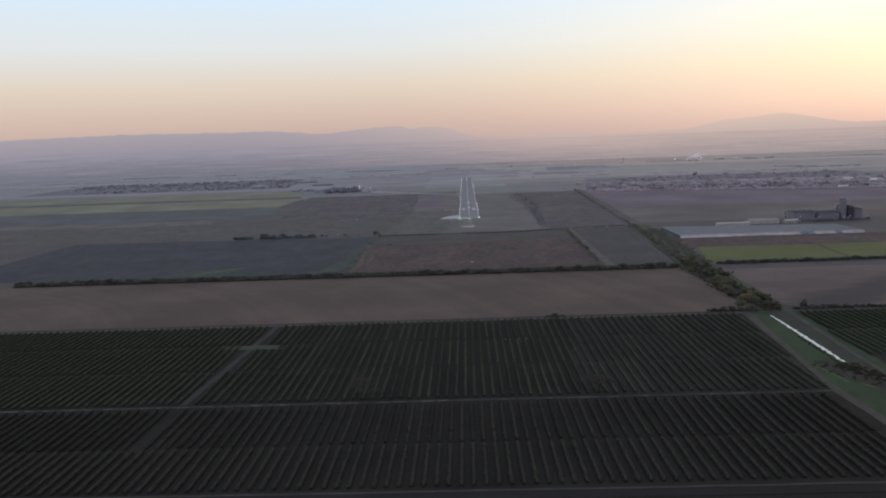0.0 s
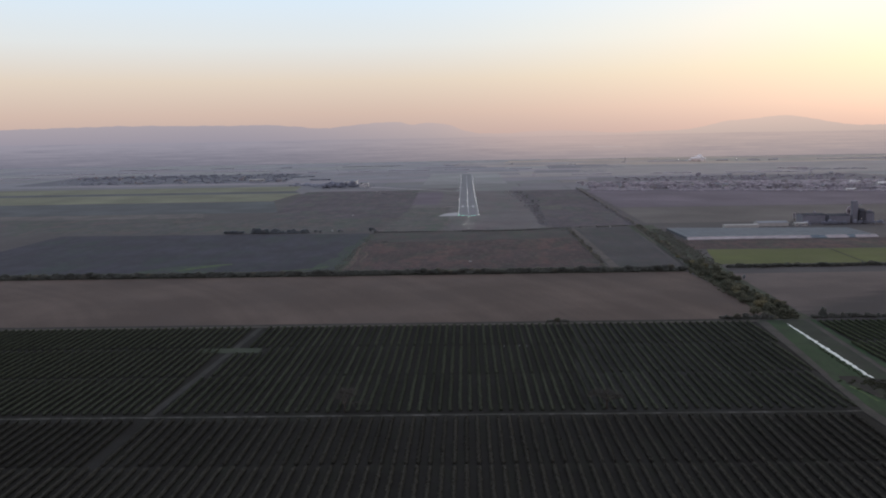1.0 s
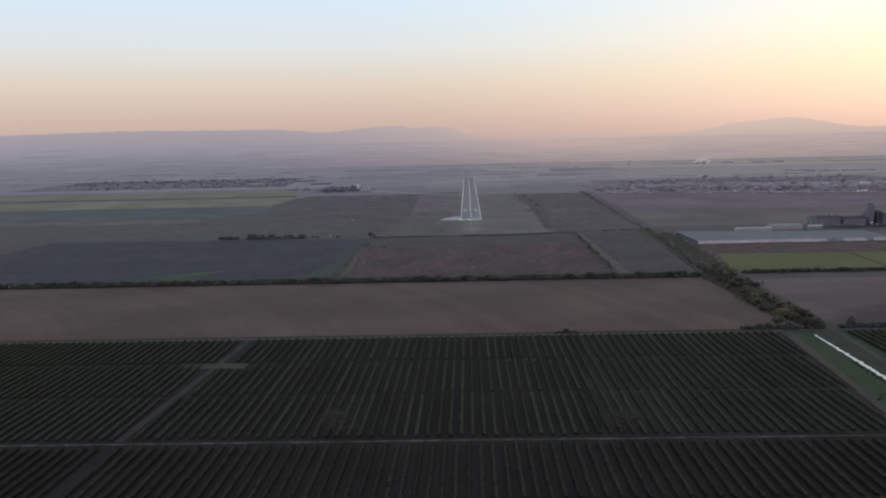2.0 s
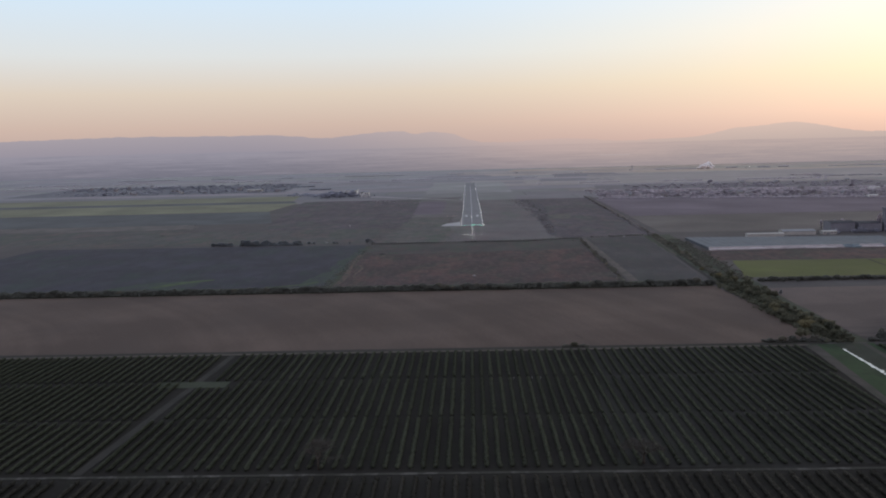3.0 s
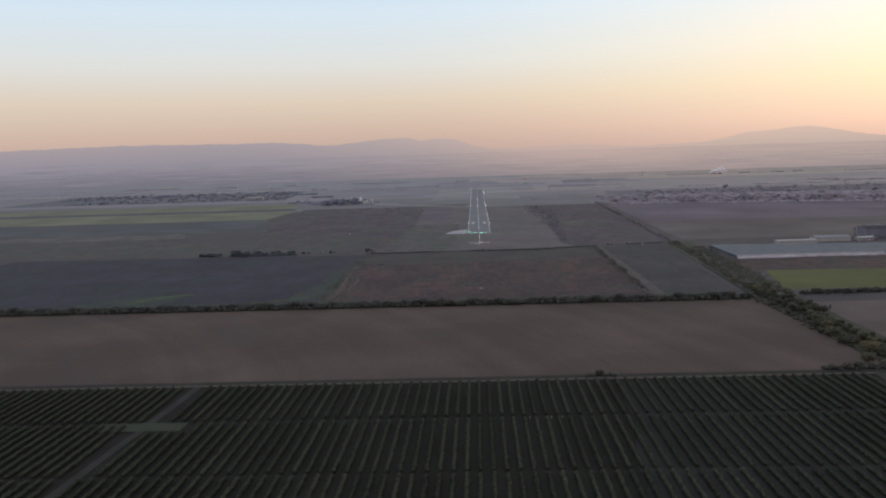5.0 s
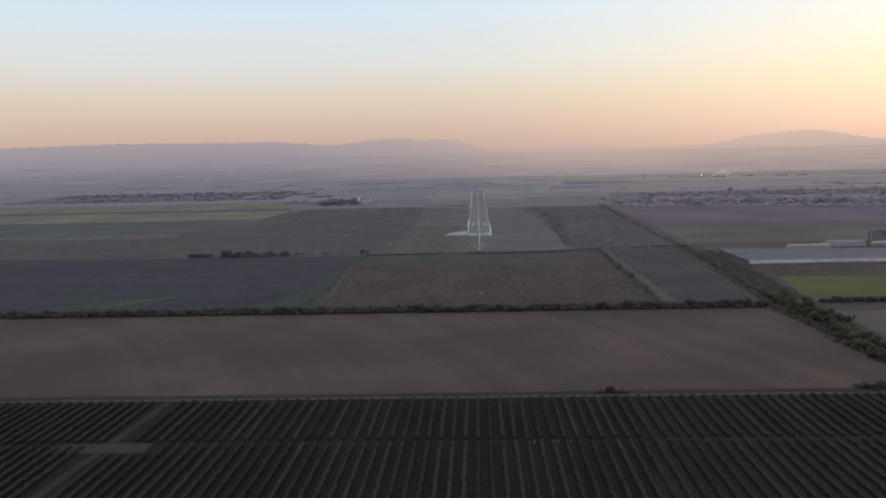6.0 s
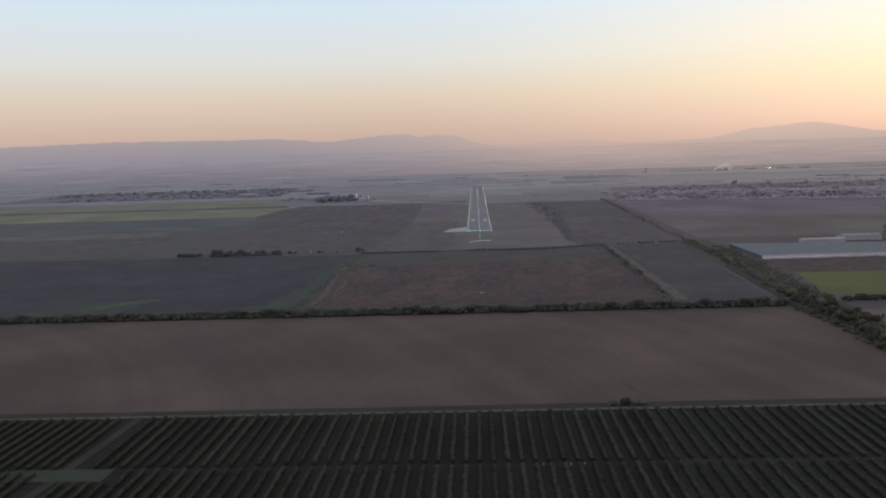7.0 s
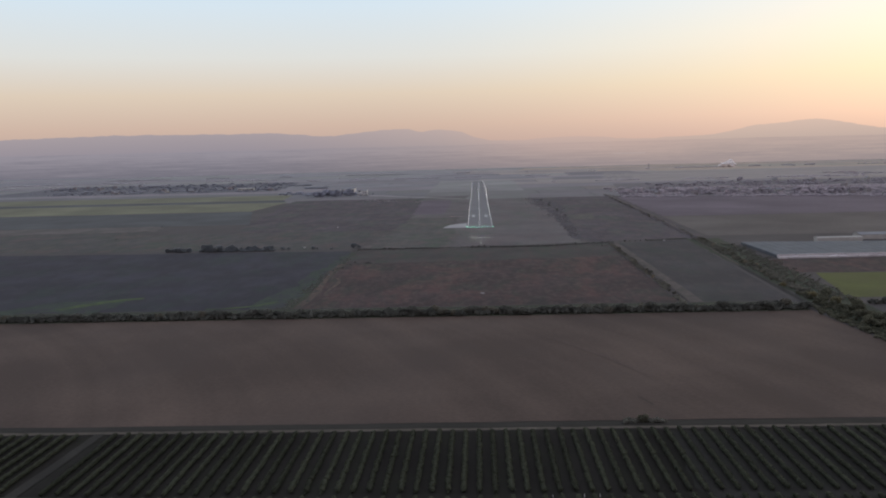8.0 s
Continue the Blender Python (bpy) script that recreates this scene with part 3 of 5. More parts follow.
class Bag:
    """Collects vertices and faces for one mesh."""

    def __init__(self):
        self.v, self.f, self.n = [], [], 0

    def add(self, v, f):
        self.v.extend(map(tuple, v))
        self.f.extend([tuple(int(i) + self.n for i in face) for face in f])
        self.n += len(v)
        return self


def crown_mesh(seed, width, height, foot, blobs, count, leaf, mat):
    """A crown of several uneven lumps wrapped in leaf clumps, from the height foot up."""
    rng = np.random.default_rng(seed)
    bag, cs, rs = Bag(), [], []
    for i in range(blobs):
        a, q = rng.uniform(0, 2 * math.pi), width * 0.30 * math.sqrt(rng.uniform(0, 1))
        h = foot + (height - foot) * rng.uniform(0.28, 0.74)
        if i == 0:
            a, q, h = 0, 0, foot + (height - foot) * 0.55
        r = width * rng.uniform(0.20, 0.34)
        cs.append((q * math.cos(a), q * math.sin(a), h))
        rs.append((r, r, min(r * rng.uniform(0.8, 1.2), h - foot * 0.4, (height - h) * 1.05 + 0.2)))
        bag.add(*lump(rng, cs[-1], [x * 0.66 for x in rs[-1]]))
    bag.add(*leaves(rng, cs, rs, count, leaf))
    return mesh("crown", bag.v, bag.f, mat)


def limb(bag, a, b, r0, r1, sides=5):
    a, b = Vector(a), Vector(b)
    t = (b - a).normalized()
    u = t.orthogonal().normalized()
    w = t.cross(u)
    v = []
    for p, r in ((a, r0), (b, r1)):
        for j in range(sides):
            ph = 2 * math.pi * j / sides
            v.append(p + (u * math.cos(ph) + w * math.sin(ph)) * r)
    f = [(j, (j + 1) % sides, sides + (j + 1) % sides, sides + j) for j in range(sides)]
    f += [tuple(range(sides))[::-1], tuple(range(sides, 2 * sides))]
    bag.add(v, f)


def trunk_mesh(seed, height, radius, spread, mat):
    """A tapered trunk that forks into limbs reaching up into the crown."""
    rng = random.Random(seed)
    bag = Bag()
    fork = Vector((rng.uniform(-0.1, 0.1) * spread, rng.uniform(-0.1, 0.1) * spread, height * 0.45))
    limb(bag, (0, 0, -0.3), fork, radius, radius * 0.7, 6)
    for i in range(4):
        a = 2 * math.pi * (i + rng.uniform(-0.3, 0.3)) / 4
        limb(bag, fork, (math.cos(a) * spread * 0.6, math.sin(a) * spread * 0.6, height * rng.uniform(0.75, 0.95)), radius * 0.5, radius * 0.15)
    return mesh("trunk", bag.v, bag.f, mat)


PLANTS = {}


def plant_kinds(key, name, label, category, n, width, height, foot, blobs, count, leaf, mat, seed):
    """Models of one kind of plant, each a crown with its trunk; copies share their meshes."""
    kinds = []
    for i in range(n):
        rng = random.Random(seed + i)
        w, h = width * rng.uniform(0.8, 1.2), height * rng.uniform(0.8, 1.2)
        kinds.append((crown_mesh(seed * 7 + i, w, h, foot, blobs, count, leaf, mat), trunk_mesh(seed * 3 + i, h * 0.8, max(0.08, h * 0.025), w * 0.4, M["bark"])))
    PLANTS[key] = (name, label, category, kinds)


def plant(key, x, y, size=1.0, group="", rng=random, tall=1.0, label=None):
    name, lab, category, kinds = PLANTS[key]
    crown, trunk = rng.choice(kinds)
    ob = thing(name, label or lab, category, group, m=pose(x, y, 0, 0, 0, rng.uniform(0, 360)) @ Matrix.Diagonal((size, size, size * tall, 1)))
    put("crown", crown, ob)
    put("trunk", trunk, ob)
    return ob


# ---- the land ----
tagged(put("ground", mesh("ground", [(-9000, -5000, 0), (9000, -5000, 0), (9000, 9000, 0), (-9000, 9000, 0)], [(0, 1, 2, 3)], M["ground"])),
       "flat farmland of rough grass reaching to the hills", "ground", kind="structure")

LAND = 0.12
rng = random.Random(5)
# patchwork of the far plain
TONES = {"grey": "fallow grey field on the plain", "plum": "bare plum-brown field on the plain", "green": "grey-green meadow on the plain", "tan": "tan stubble field on the plain"}
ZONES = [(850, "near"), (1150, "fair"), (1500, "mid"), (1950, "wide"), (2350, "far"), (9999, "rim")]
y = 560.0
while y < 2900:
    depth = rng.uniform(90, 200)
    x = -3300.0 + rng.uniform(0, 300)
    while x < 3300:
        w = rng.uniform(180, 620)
        # cool shades left, warm shades right: the haze's tint put into the fields
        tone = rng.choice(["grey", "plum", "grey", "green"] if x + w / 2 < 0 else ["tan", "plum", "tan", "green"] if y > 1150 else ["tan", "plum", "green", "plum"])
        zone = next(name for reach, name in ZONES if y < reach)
        if x < 0 and y > 1150:   # haze painted darker on the side away from the sun
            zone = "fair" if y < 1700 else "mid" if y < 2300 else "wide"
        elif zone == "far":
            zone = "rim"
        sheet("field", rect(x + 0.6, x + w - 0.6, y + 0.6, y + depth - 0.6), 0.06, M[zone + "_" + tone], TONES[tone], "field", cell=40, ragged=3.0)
        x += w
    y += depth

FIELDS = [
    ("orchard_soil", [(-430, -1060.3), (160, -1064.9), (175, -781), (-430, -780)], 0.08, "dark bare soil under the orchard rows"),
    ("alley", [(45, -955), (161, -955), (173, -782), (60, -782)], 0.10, "paler weedy soil between orchard rows"),
    ("alley", [(211, -896), (430, -896), (430, -779), (219, -781)], 0.10, "paler weedy soil between orchard rows"),
    ("orchard_soil", [(197, -1000), (430, -1000), (430, -777), (209.5, -779)], 0.08, "dark soil under an orchard beside the ditch"),
    ("roadside", rect(-600, 600, -1500, -1070), LAND, "dark bare field beyond a farm road"),
    ("brown", [(-520, -773), (194, -771), (183, -579), (-520, -579)], LAND, "wide ploughed brown field with faint wheel tracks"),
    ("brown_right", [(213, -766), (640, -764), (640, -588), (216, -594)], LAND, "ploughed brown field with a darker damp patch"),
    ("weed_green", [(-300, -546), (-236, -546), (-236, -500), (-290, -512)], LAND + 0.03, "weedy green corner of a dark field"),
    ("weed_green", [(-144, -546), (-123, -546), (-119, -280), (-124, -280)], LAND + 0.034, "green weedy wedge along the edge of a dark field"),
    ("stubble_green", [(-116, -345), (121, -320), (121, -229), (-116, -239)], LAND + 0.03, "weedy upper end of a stubble field"),
    ("slate", [(-520, -546), (-127, -546), (-122, -246), (-520, -225)], LAND, "dark slate-coloured ploughed field with green edges"),
    ("red", [(-117, -546), (117, -546), (121, -228), (-116, -238)], LAND, "reddish brown stubble field with weeds"),
    ("greygreen", [(127.5, -546), (184, -546), (203, -207), (132, -224)], LAND, "grey-green sown field between a track and a creek"),
    ("crop", [(219, -540), (700, -545), (700, -456), (238, -440)], LAND, "bright green strip of young wheat behind a hedge"),
    ("red", [(226, -436), (700, -452), (700, -360), (230, -360)], LAND, "reddish brown strip of bare soil beside the greenhouses"),
    ("airfield", [(-30, -230), (97, -212), (104, 560), (-30, 560)], LAND + 0.02, "mown airfield grass beside the runway, partly pale"),
    ("airfield_green", [(-113, -234), (-24, -230), (-34, 140), (-94, 140)], LAND + 0.02, "rough greenish airfield grass with bare patches"),
    ("airfield", [(-94, 136), (-28, 136), (-28, 260), (-98, 260)], LAND + 0.01, "pale airfield grass with bare patches"),
    ("mauve", [(-98, 200), (-50, 200), (-50, 545), (-104, 545)], LAND + 0.03, "reddish bare patch beside the airfield grass"),
    ("airfield", [(-108, 542), (-28, 542), (-28, 676), (-108, 676)], LAND + 0.01, "pale airfield grass beside the taxiway"),
    ("airfield", [(-52, 240), (-22, 240), (-22, 676), (-52, 676)], LAND + 0.01, "pale strip of airfield grass along the runway"),
    # haze painted in by zone: paler grass further along the runway
    ("near_green", [(-112, 692), (-24, 692), (-24, 850), (-110, 850)], LAND, "airfield grass in haze-pale colour near the taxiway"),
    ("near_green", [(-30, 556), (98, 556), (100, 850), (-30, 850)], LAND - 0.01, "airfield grass in haze-pale colour beside the runway"),
    ("fair_green", [(-110, 846), (100, 846), (100, 1160), (-110, 1160)], LAND - 0.02, "airfield grass in haze-pale colour beside the runway"),
    ("mid_green", [(-110, 1156), (100, 1156), (100, 1500), (-110, 1500)], LAND - 0.03, "airfield grass in haze-pale colour near the runway's end"),
    ("umber", [(99, -208), (218, -184), (238, 560), (104, 560)], LAND, "dark umber field with scrub beside the airfield"),
    ("pasture", [(-430, -212), (-115, -228), (-108, -40), (-430, -40)], LAND, "dull green rough pasture behind a copse"),
    ("umber", [(-300, -36), (-94, -36), (-92, 626), (-360, 626)], LAND, "umber ploughed field beside the airfield"),
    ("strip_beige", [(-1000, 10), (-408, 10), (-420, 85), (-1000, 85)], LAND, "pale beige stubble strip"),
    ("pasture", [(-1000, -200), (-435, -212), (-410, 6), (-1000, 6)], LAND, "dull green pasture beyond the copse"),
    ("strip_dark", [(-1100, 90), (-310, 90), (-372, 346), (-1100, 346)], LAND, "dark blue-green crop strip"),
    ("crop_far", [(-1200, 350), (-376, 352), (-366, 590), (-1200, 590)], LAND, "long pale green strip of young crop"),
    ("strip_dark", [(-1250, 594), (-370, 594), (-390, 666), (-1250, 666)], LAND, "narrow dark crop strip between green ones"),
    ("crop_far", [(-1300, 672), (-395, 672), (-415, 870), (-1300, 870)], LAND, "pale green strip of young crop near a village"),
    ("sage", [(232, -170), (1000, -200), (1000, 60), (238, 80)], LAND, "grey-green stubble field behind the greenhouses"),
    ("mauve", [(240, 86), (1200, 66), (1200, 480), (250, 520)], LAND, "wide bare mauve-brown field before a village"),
    ("mid_tan", [(320, 1190), (1500, 1190), (1700, 1940), (430, 1960)], LAND, "broad haze-pale meadow beyond the village"),
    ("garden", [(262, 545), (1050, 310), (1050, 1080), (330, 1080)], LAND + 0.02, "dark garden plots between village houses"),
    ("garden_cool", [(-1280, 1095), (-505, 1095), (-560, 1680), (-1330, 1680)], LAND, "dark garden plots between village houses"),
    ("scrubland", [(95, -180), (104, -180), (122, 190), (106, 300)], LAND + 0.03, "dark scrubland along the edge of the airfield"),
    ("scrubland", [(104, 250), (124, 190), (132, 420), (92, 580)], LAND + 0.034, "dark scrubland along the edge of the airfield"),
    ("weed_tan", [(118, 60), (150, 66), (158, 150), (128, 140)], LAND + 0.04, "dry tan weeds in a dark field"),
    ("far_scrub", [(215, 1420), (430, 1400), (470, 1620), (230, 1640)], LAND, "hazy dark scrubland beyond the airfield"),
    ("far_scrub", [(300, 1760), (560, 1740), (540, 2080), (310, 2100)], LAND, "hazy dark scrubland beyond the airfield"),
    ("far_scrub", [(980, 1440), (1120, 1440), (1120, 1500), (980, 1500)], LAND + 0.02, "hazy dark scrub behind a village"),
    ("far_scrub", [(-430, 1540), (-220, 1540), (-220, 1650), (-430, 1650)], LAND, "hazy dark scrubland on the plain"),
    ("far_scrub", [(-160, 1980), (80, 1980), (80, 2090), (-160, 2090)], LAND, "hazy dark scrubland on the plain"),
    ("verge", [(158, -1064.6), (200, -1065), (212, -776), (176, -778)], 0.10, "green grassy verge along a water ditch"),
    ("brambles", [(173, -934), (198, -985), (199, -907), (173, -906)], 0.17, "dark bramble patch at the end of a ditch"),
    ("grass", [(186, -774), (211, -774), (236, -196), (202, -196)], 0.10, "rough grass under the trees along a creek"),
    ("umber", [(206, -194), (224, -194), (252, 610), (240, 610)], 0.10, "rough grass along the creek on the plain"),
    ("grass", rect(-420, 182, -579.5, -548), 0.10, "rough grass strip under a hedgerow"),
    ("grass", [(-129, -546), (-115, -546), (-114, -238), (-122, -240)], 0.10, "weedy green strip between two fields"),
]
RAGGED = {"airfield": 8.0, "airfield_green": 10.0, "umber": 9.0, "pasture": 12.0, "mauve": 6.0, "fair_green": 5.0, "near_green": 5.0, "mid_green": 5.0, "strip_beige": 14.0,
          "grass": 2.5, "verge": 2.0, "alley": 3.0, "slate": 2.5, "red": 2.5, "weed_green": 9.0, "scrubland": 6.0, "far_scrub": 14.0, "weed_tan": 9.0, "brambles": 4.0, "garden": 6.0, "garden_cool": 6.0, "stubble_green": 14.0}
for mat, corners, z, label in FIELDS:
    sheet("field", corners, z, M[mat], label, "field", ragged=RAGGED.get(mat, 0.8), cell=6 if mat in RAGGED else 14)

TRACKS = [
    ("dirt", rect(-430, 178, -780.4, -778.0), "pale dirt track along the top of the orchard"),
    ("bank", rect(-430, 188, -777.6, -772.2), "grassy bank beside a dirt track"),
    ("broken_track", rect(-430, 161, -959.2, -957.2), "pale dirt track crossing the orchard"),
    ("bank", [(-144.4, -956), (-140.6, -956), (-132.2, -780), (-135.8, -780)], "pale dirt track through the orchard"),
    ("grass", rect(-155, -121, -846, -835), "small grassy clearing in the orchard"),
    ("road", [(-700, -1066), (700, -1077), (700, -1070), (-700, -1059)], "narrow asphalt farm road beside the orchard"),
    ("worn_grass", [(-700, -1058.8), (700, -1069.8), (700, -1068.6), (-700, -1057.6)], "pale gravel shoulder of a farm road"),
    ("worn_grass", [(166.6, -903), (170.0, -903), (182, -779), (175.2, -779)], "worn dirt track along the orchard edge"),
    ("worn_grass", [(161, -960), (165.4, -960), (169.4, -901), (166.2, -901)], "worn dirt track along the orchard edge"),
    ("worn_grass", [(163.5, -1056), (168.5, -1056), (165.5, -958), (160.5, -958)], "worn dirt track bending past the ditch"),
    ("olive_bank", [(187.5, -911), (201, -911), (209, -777), (191.5, -777)], "dry olive bank between a ditch and an orchard"),
    ("worn_grass", [(192, -1000), (195, -1000), (208.8, -777), (205.6, -777)], "grassy track between a ditch and an orchard"),
    ("tan_track", [(123.4, -549), (131.4, -549), (132.6, -226), (127.4, -226)], "wide tan dirt track beside a line of shrubs"),
    ("dirt_dark", [(187, -560), (190, -560), (199, -395), (196, -395)], "grassy track beside the creek"),
    ("dirt", [(196.8, -395), (198.6, -395), (211.6, -205), (209.8, -205)], "pale strip of bare earth beside the creek"),
    ("tan_track", [(216, -186), (221, -186), (250, 610), (244, 610)], "pale track along the creek to the village"),
    ("dirt_dark", [(349, -545), (351, -545), (359, -448), (357, -448)], "thin dark drain across the wheat strip"),
    ("apron", [(-236, 768), (-15, 556), (-15, 566), (-228, 786)], "pale concrete taxiway to the runway"),
    ("apron", [(-232, 742), (-176, 716), (-176, 742), (-228, 796)], "pale concrete apron by the airport buildings"),
]
for i, (mat, corners, label) in enumerate(TRACKS):
    sheet("track" if mat not in ("apron", "road") else ("road" if mat == "road" else "pavement"), corners, 0.22 + 0.004 * i, M[mat], label, "track",
          cell=20 if mat in ("apron", "road") else 4, ragged=0.5, bumpy=0.03)

def ribbon(name, points, width, z, mat, label):
    """A narrow bent strip of land through the points."""
    verts, faces = [], []
    steps = 24
    ends = [Vector((*p, 0)) for p in points]

    def at(u):
        a, b, c, d = ends
        return a * (1 - u) ** 3 + b * 3 * u * (1 - u) ** 2 + c * 3 * u * u * (1 - u) + d * u ** 3

    for k2 in range(steps + 1):
        p, way2 = at(k2 / steps), at(min(1, k2 / steps + 0.02)) - at(max(0, k2 / steps - 0.02))
        side = Vector((-way2.y, way2.x, 0)).normalized() * width * (0.5 + 0.3 * noise.noise(p / 9))
        verts += [(*(p + side).xy, z), (*(p - side).xy, z)]
        if k2:
            faces.append((2 * k2 - 2, 2 * k2 - 1, 2 * k2 + 1, 2 * k2))
    return tagged(put(name, mesh(name, verts, faces, mat)), label, "track", kind="structure")


ribbon("track", [(20, -622), (36, -645), (54, -680), (66, -716)], 0.6, LAND + 0.09, M["wheel_track"], "faint wheel track across a ploughed field")
ribbon("track", [(56.4, -743), (57.6, -746.5), (58.8, -750), (60, -754)], 0.7, LAND + 0.094, M["rut"], "short dark wheel rut in a ploughed field")
ribbon("track", [(171.5, -921), (173, -928), (173, -936), (174, -945)], 1.3, 0.13, M["lush"], "bright green streak of weeds beside a ditch")
ribbon("track", [(178, -940), (179, -946), (180, -951), (183, -956)], 1.2, 0.13, M["lush"], "bright green streak of weeds beside a ditch")
ribbon("track", [(-268, -536), (-258, -520), (-248, -506), (-228, -497)], 9.0, LAND + 0.10, M["lush"], "bright green streak of weeds in a dark field")
ribbon("track", [(-172, -543), (-150, -541), (-142, -534), (-132, -520)], 4.0, LAND + 0.10, M["lush"], "bright green streak of weeds in a dark field")
ribbon("track", [(-115, -540), (-108, -470), (-124, -420), (-118, -340)], 4.5, LAND + 0.10, M["bare_tan"], "bare orange soil along a field edge")
ribbon("track", [(-104, -500), (-112, -480), (-98, -450), (-110, -420)], 2.5, LAND + 0.104, M["bare_tan"], "bare orange soil along a field edge")
ribbon("track", [(-246, -198), (-224, -141), (-238, -60), (-229, 52)], 3.0, LAND + 0.09, M["tan_track"], "faint footpath across a rough pasture")

# water ditch, its banks worn into small bays
verts, faces, steps = [], [], 180
for k2 in range(steps + 1):
    p = Vector((187.4, -909, 0)).lerp(Vector((191.4, -788, 0)), k2 / steps)
    for s, seed in ((-1, 3.0), (1, 9.0)):
        reach = (0.55 + 0.55 * math.sin(math.pi * min(1.0, 0.10 + k2 / steps))) + 1.1 * noise.noise(Vector((p.y / 3.4, seed, 0))) + 0.5 * noise.noise(Vector((p.y / 1.3, seed, 4))) + 0.35 * noise.noise(Vector((p.y / 9, seed, 5)))
        verts.append((p.x + s * max(0.12, reach) + 0.5 * noise.noise(Vector((p.y / 5, 0, 2))), p.y, 0.30))
    if k2:
        faces.append((2 * k2 - 2, 2 * k2 - 1, 2 * k2 + 1, 2 * k2))
tagged(put("water", mesh("water", verts, faces, M["water"])), "narrow ditch of still water reflecting the sky", "water", kind="structure")

# ---- far plain and hills ----
bag = Bag()
cols = 120
for j, (yy, zz) in enumerate([(2920, -2), (3060, 6), (3240, 18), (3400, 38), (3570, 112)]):
    for i in range(cols + 1):
        x = -4200 + 8400 * i / cols
        bag.v.append((x, yy, zz + (2.0 * noise.noise(Vector((x / 240, j * 3.1, 0))) if j else 0)))
bag.f = [(j * (cols + 1) + i, j * (cols + 1) + i + 1, (j + 1) * (cols + 1) + i + 1, (j + 1) * (cols + 1) + i) for j in range(4) for i in range(cols)]
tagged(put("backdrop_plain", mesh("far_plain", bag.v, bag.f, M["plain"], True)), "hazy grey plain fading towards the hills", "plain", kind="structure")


def ridge(x):
    z = 131 + 68 / (1 + math.exp((x + 40) / 45))
    z += -22 * math.exp(-((x + 800) / 170) ** 2) + 6 * math.exp(-((x + 425) / 110) ** 2) + 10 * math.exp(-((x + 1900) / 500) ** 2)
    z += 14 * math.exp(-((x - 520) / 180) ** 2) - 8 * math.exp(-((x - 850) / 150) ** 2)
    z += -13 * math.exp(-((x + 300) / 42) ** 2) + 72 * math.exp(-((x - 1765) / 290) ** 2) + 24 * math.exp(-((x - 1440) / 130) ** 2) + 15 * math.exp(-((x - 2500) / 300) ** 2)
    return z + 4.0 * noise.noise(Vector((x / 60, 0.3, 0))) + 2.4 * noise.noise(Vector((x / 17, 4.3, 0)))


bag = Bag()
cols = 420
for j, share in enumerate((0.0, 0.45, 0.8, 1.0, 0.7)):
    for i in range(cols + 1):
        x = -4200 + 8400 * i / cols
        bag.v.append((x, 3560 + j * 16, -2 + (ridge(x) + 2) * share))
bag.f = [(j * (cols + 1) + i, j * (cols + 1) + i + 1, (j + 1) * (cols + 1) + i + 1, (j + 1) * (cols + 1) + i) for j in range(4) for i in range(cols)]
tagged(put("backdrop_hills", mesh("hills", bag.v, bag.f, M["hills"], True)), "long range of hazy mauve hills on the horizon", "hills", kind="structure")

# ---- the runway ----
END, HALF = 1424.0, 15.0
runway = thing("runway", "grey asphalt runway with white markings and lit edge lamps", "runway", kind="structure")
sheet("surface", rect(-HALF - 0.6, HALF + 0.6, -27, END + 8), 0.32, M["runway"], "", "", cell=10, ragged=0.15, bumpy=0.02, parent=runway)
sheet("turning_pad", [(-45, -25), (-16.5, -25), (-16.5, 40), (-38, 14)], 0.315, M["concrete"], "", "", cell=6, ragged=0.4, bumpy=0.02, parent=runway)["label"] = "pale concrete turning pad"
stripe = {}


def paint(name, x0, x1, y0, y1, mat="paint"):
    key = (round(x1 - x0, 2), round(y1 - y0, 2), mat)
    if key not in stripe:
        b = box(-key[0] / 2, key[0] / 2, -key[1] / 2, key[1] / 2, 0, 0.012)
        me = bpy.data.meshes.new("marking")
        b.to_mesh(me)
        b.free()
        me.materials.append(M[mat])
        stripe[key] = me
    put(name, stripe[key], runway, m=pose((x0 + x1) / 2, (y0 + y1) / 2, 0.345))


for i in range(4):
    for s in (-1, 1):
        paint("threshold_bar", s * (2.4 + 3.0 * i) - 0.9, s * (2.4 + 3.0 * i) + 0.9, -14, 10, "paint_worn")
        paint("threshold_bar", s * (2.4 + 3.0 * i) - 0.9, s * (2.4 + 3.0 * i) + 0.9, END - 30, END - 6, "paint_worn")
for s in (-1, 1):
    paint("edge_line", s * 14.6 - 0.3, s * 14.6 + 0.3, -18, END - 2)
    paint("aiming_mark", s * 8.7 - 1.6, s * 8.7 + 1.6, 136, 166)
y = 40.0
while y < END - 60:
    paint("centre_dash", -0.45, 0.45, y, y + 30)
    y += 50


def lamp_model(name, label, group, glow, height, size):
    """A runway lamp: a short post with a base plate, a housing and a glowing lens."""
    ob = thing(name, label, "lamp", group)
    part("base_plate", tube(0.35, 0.35, 0.0, 0.06, 8), M["concrete"], ob)
    part("post", tube(0.07, 0.06, 0.05, height, 6), M["steel"], ob)
    part("housing", tube(size * 0.7, size * 0.9, height - 0.05, height + size * 0.6, 8), M["steel"], ob)
    b = bmesh.new()
    bmesh.ops.create_icosphere(b, subdivisions=1, radius=size, matrix=Matrix.Translation((0, 0, height + size * 1.1)))
    part("lens", b, glow, ob)
    return ob


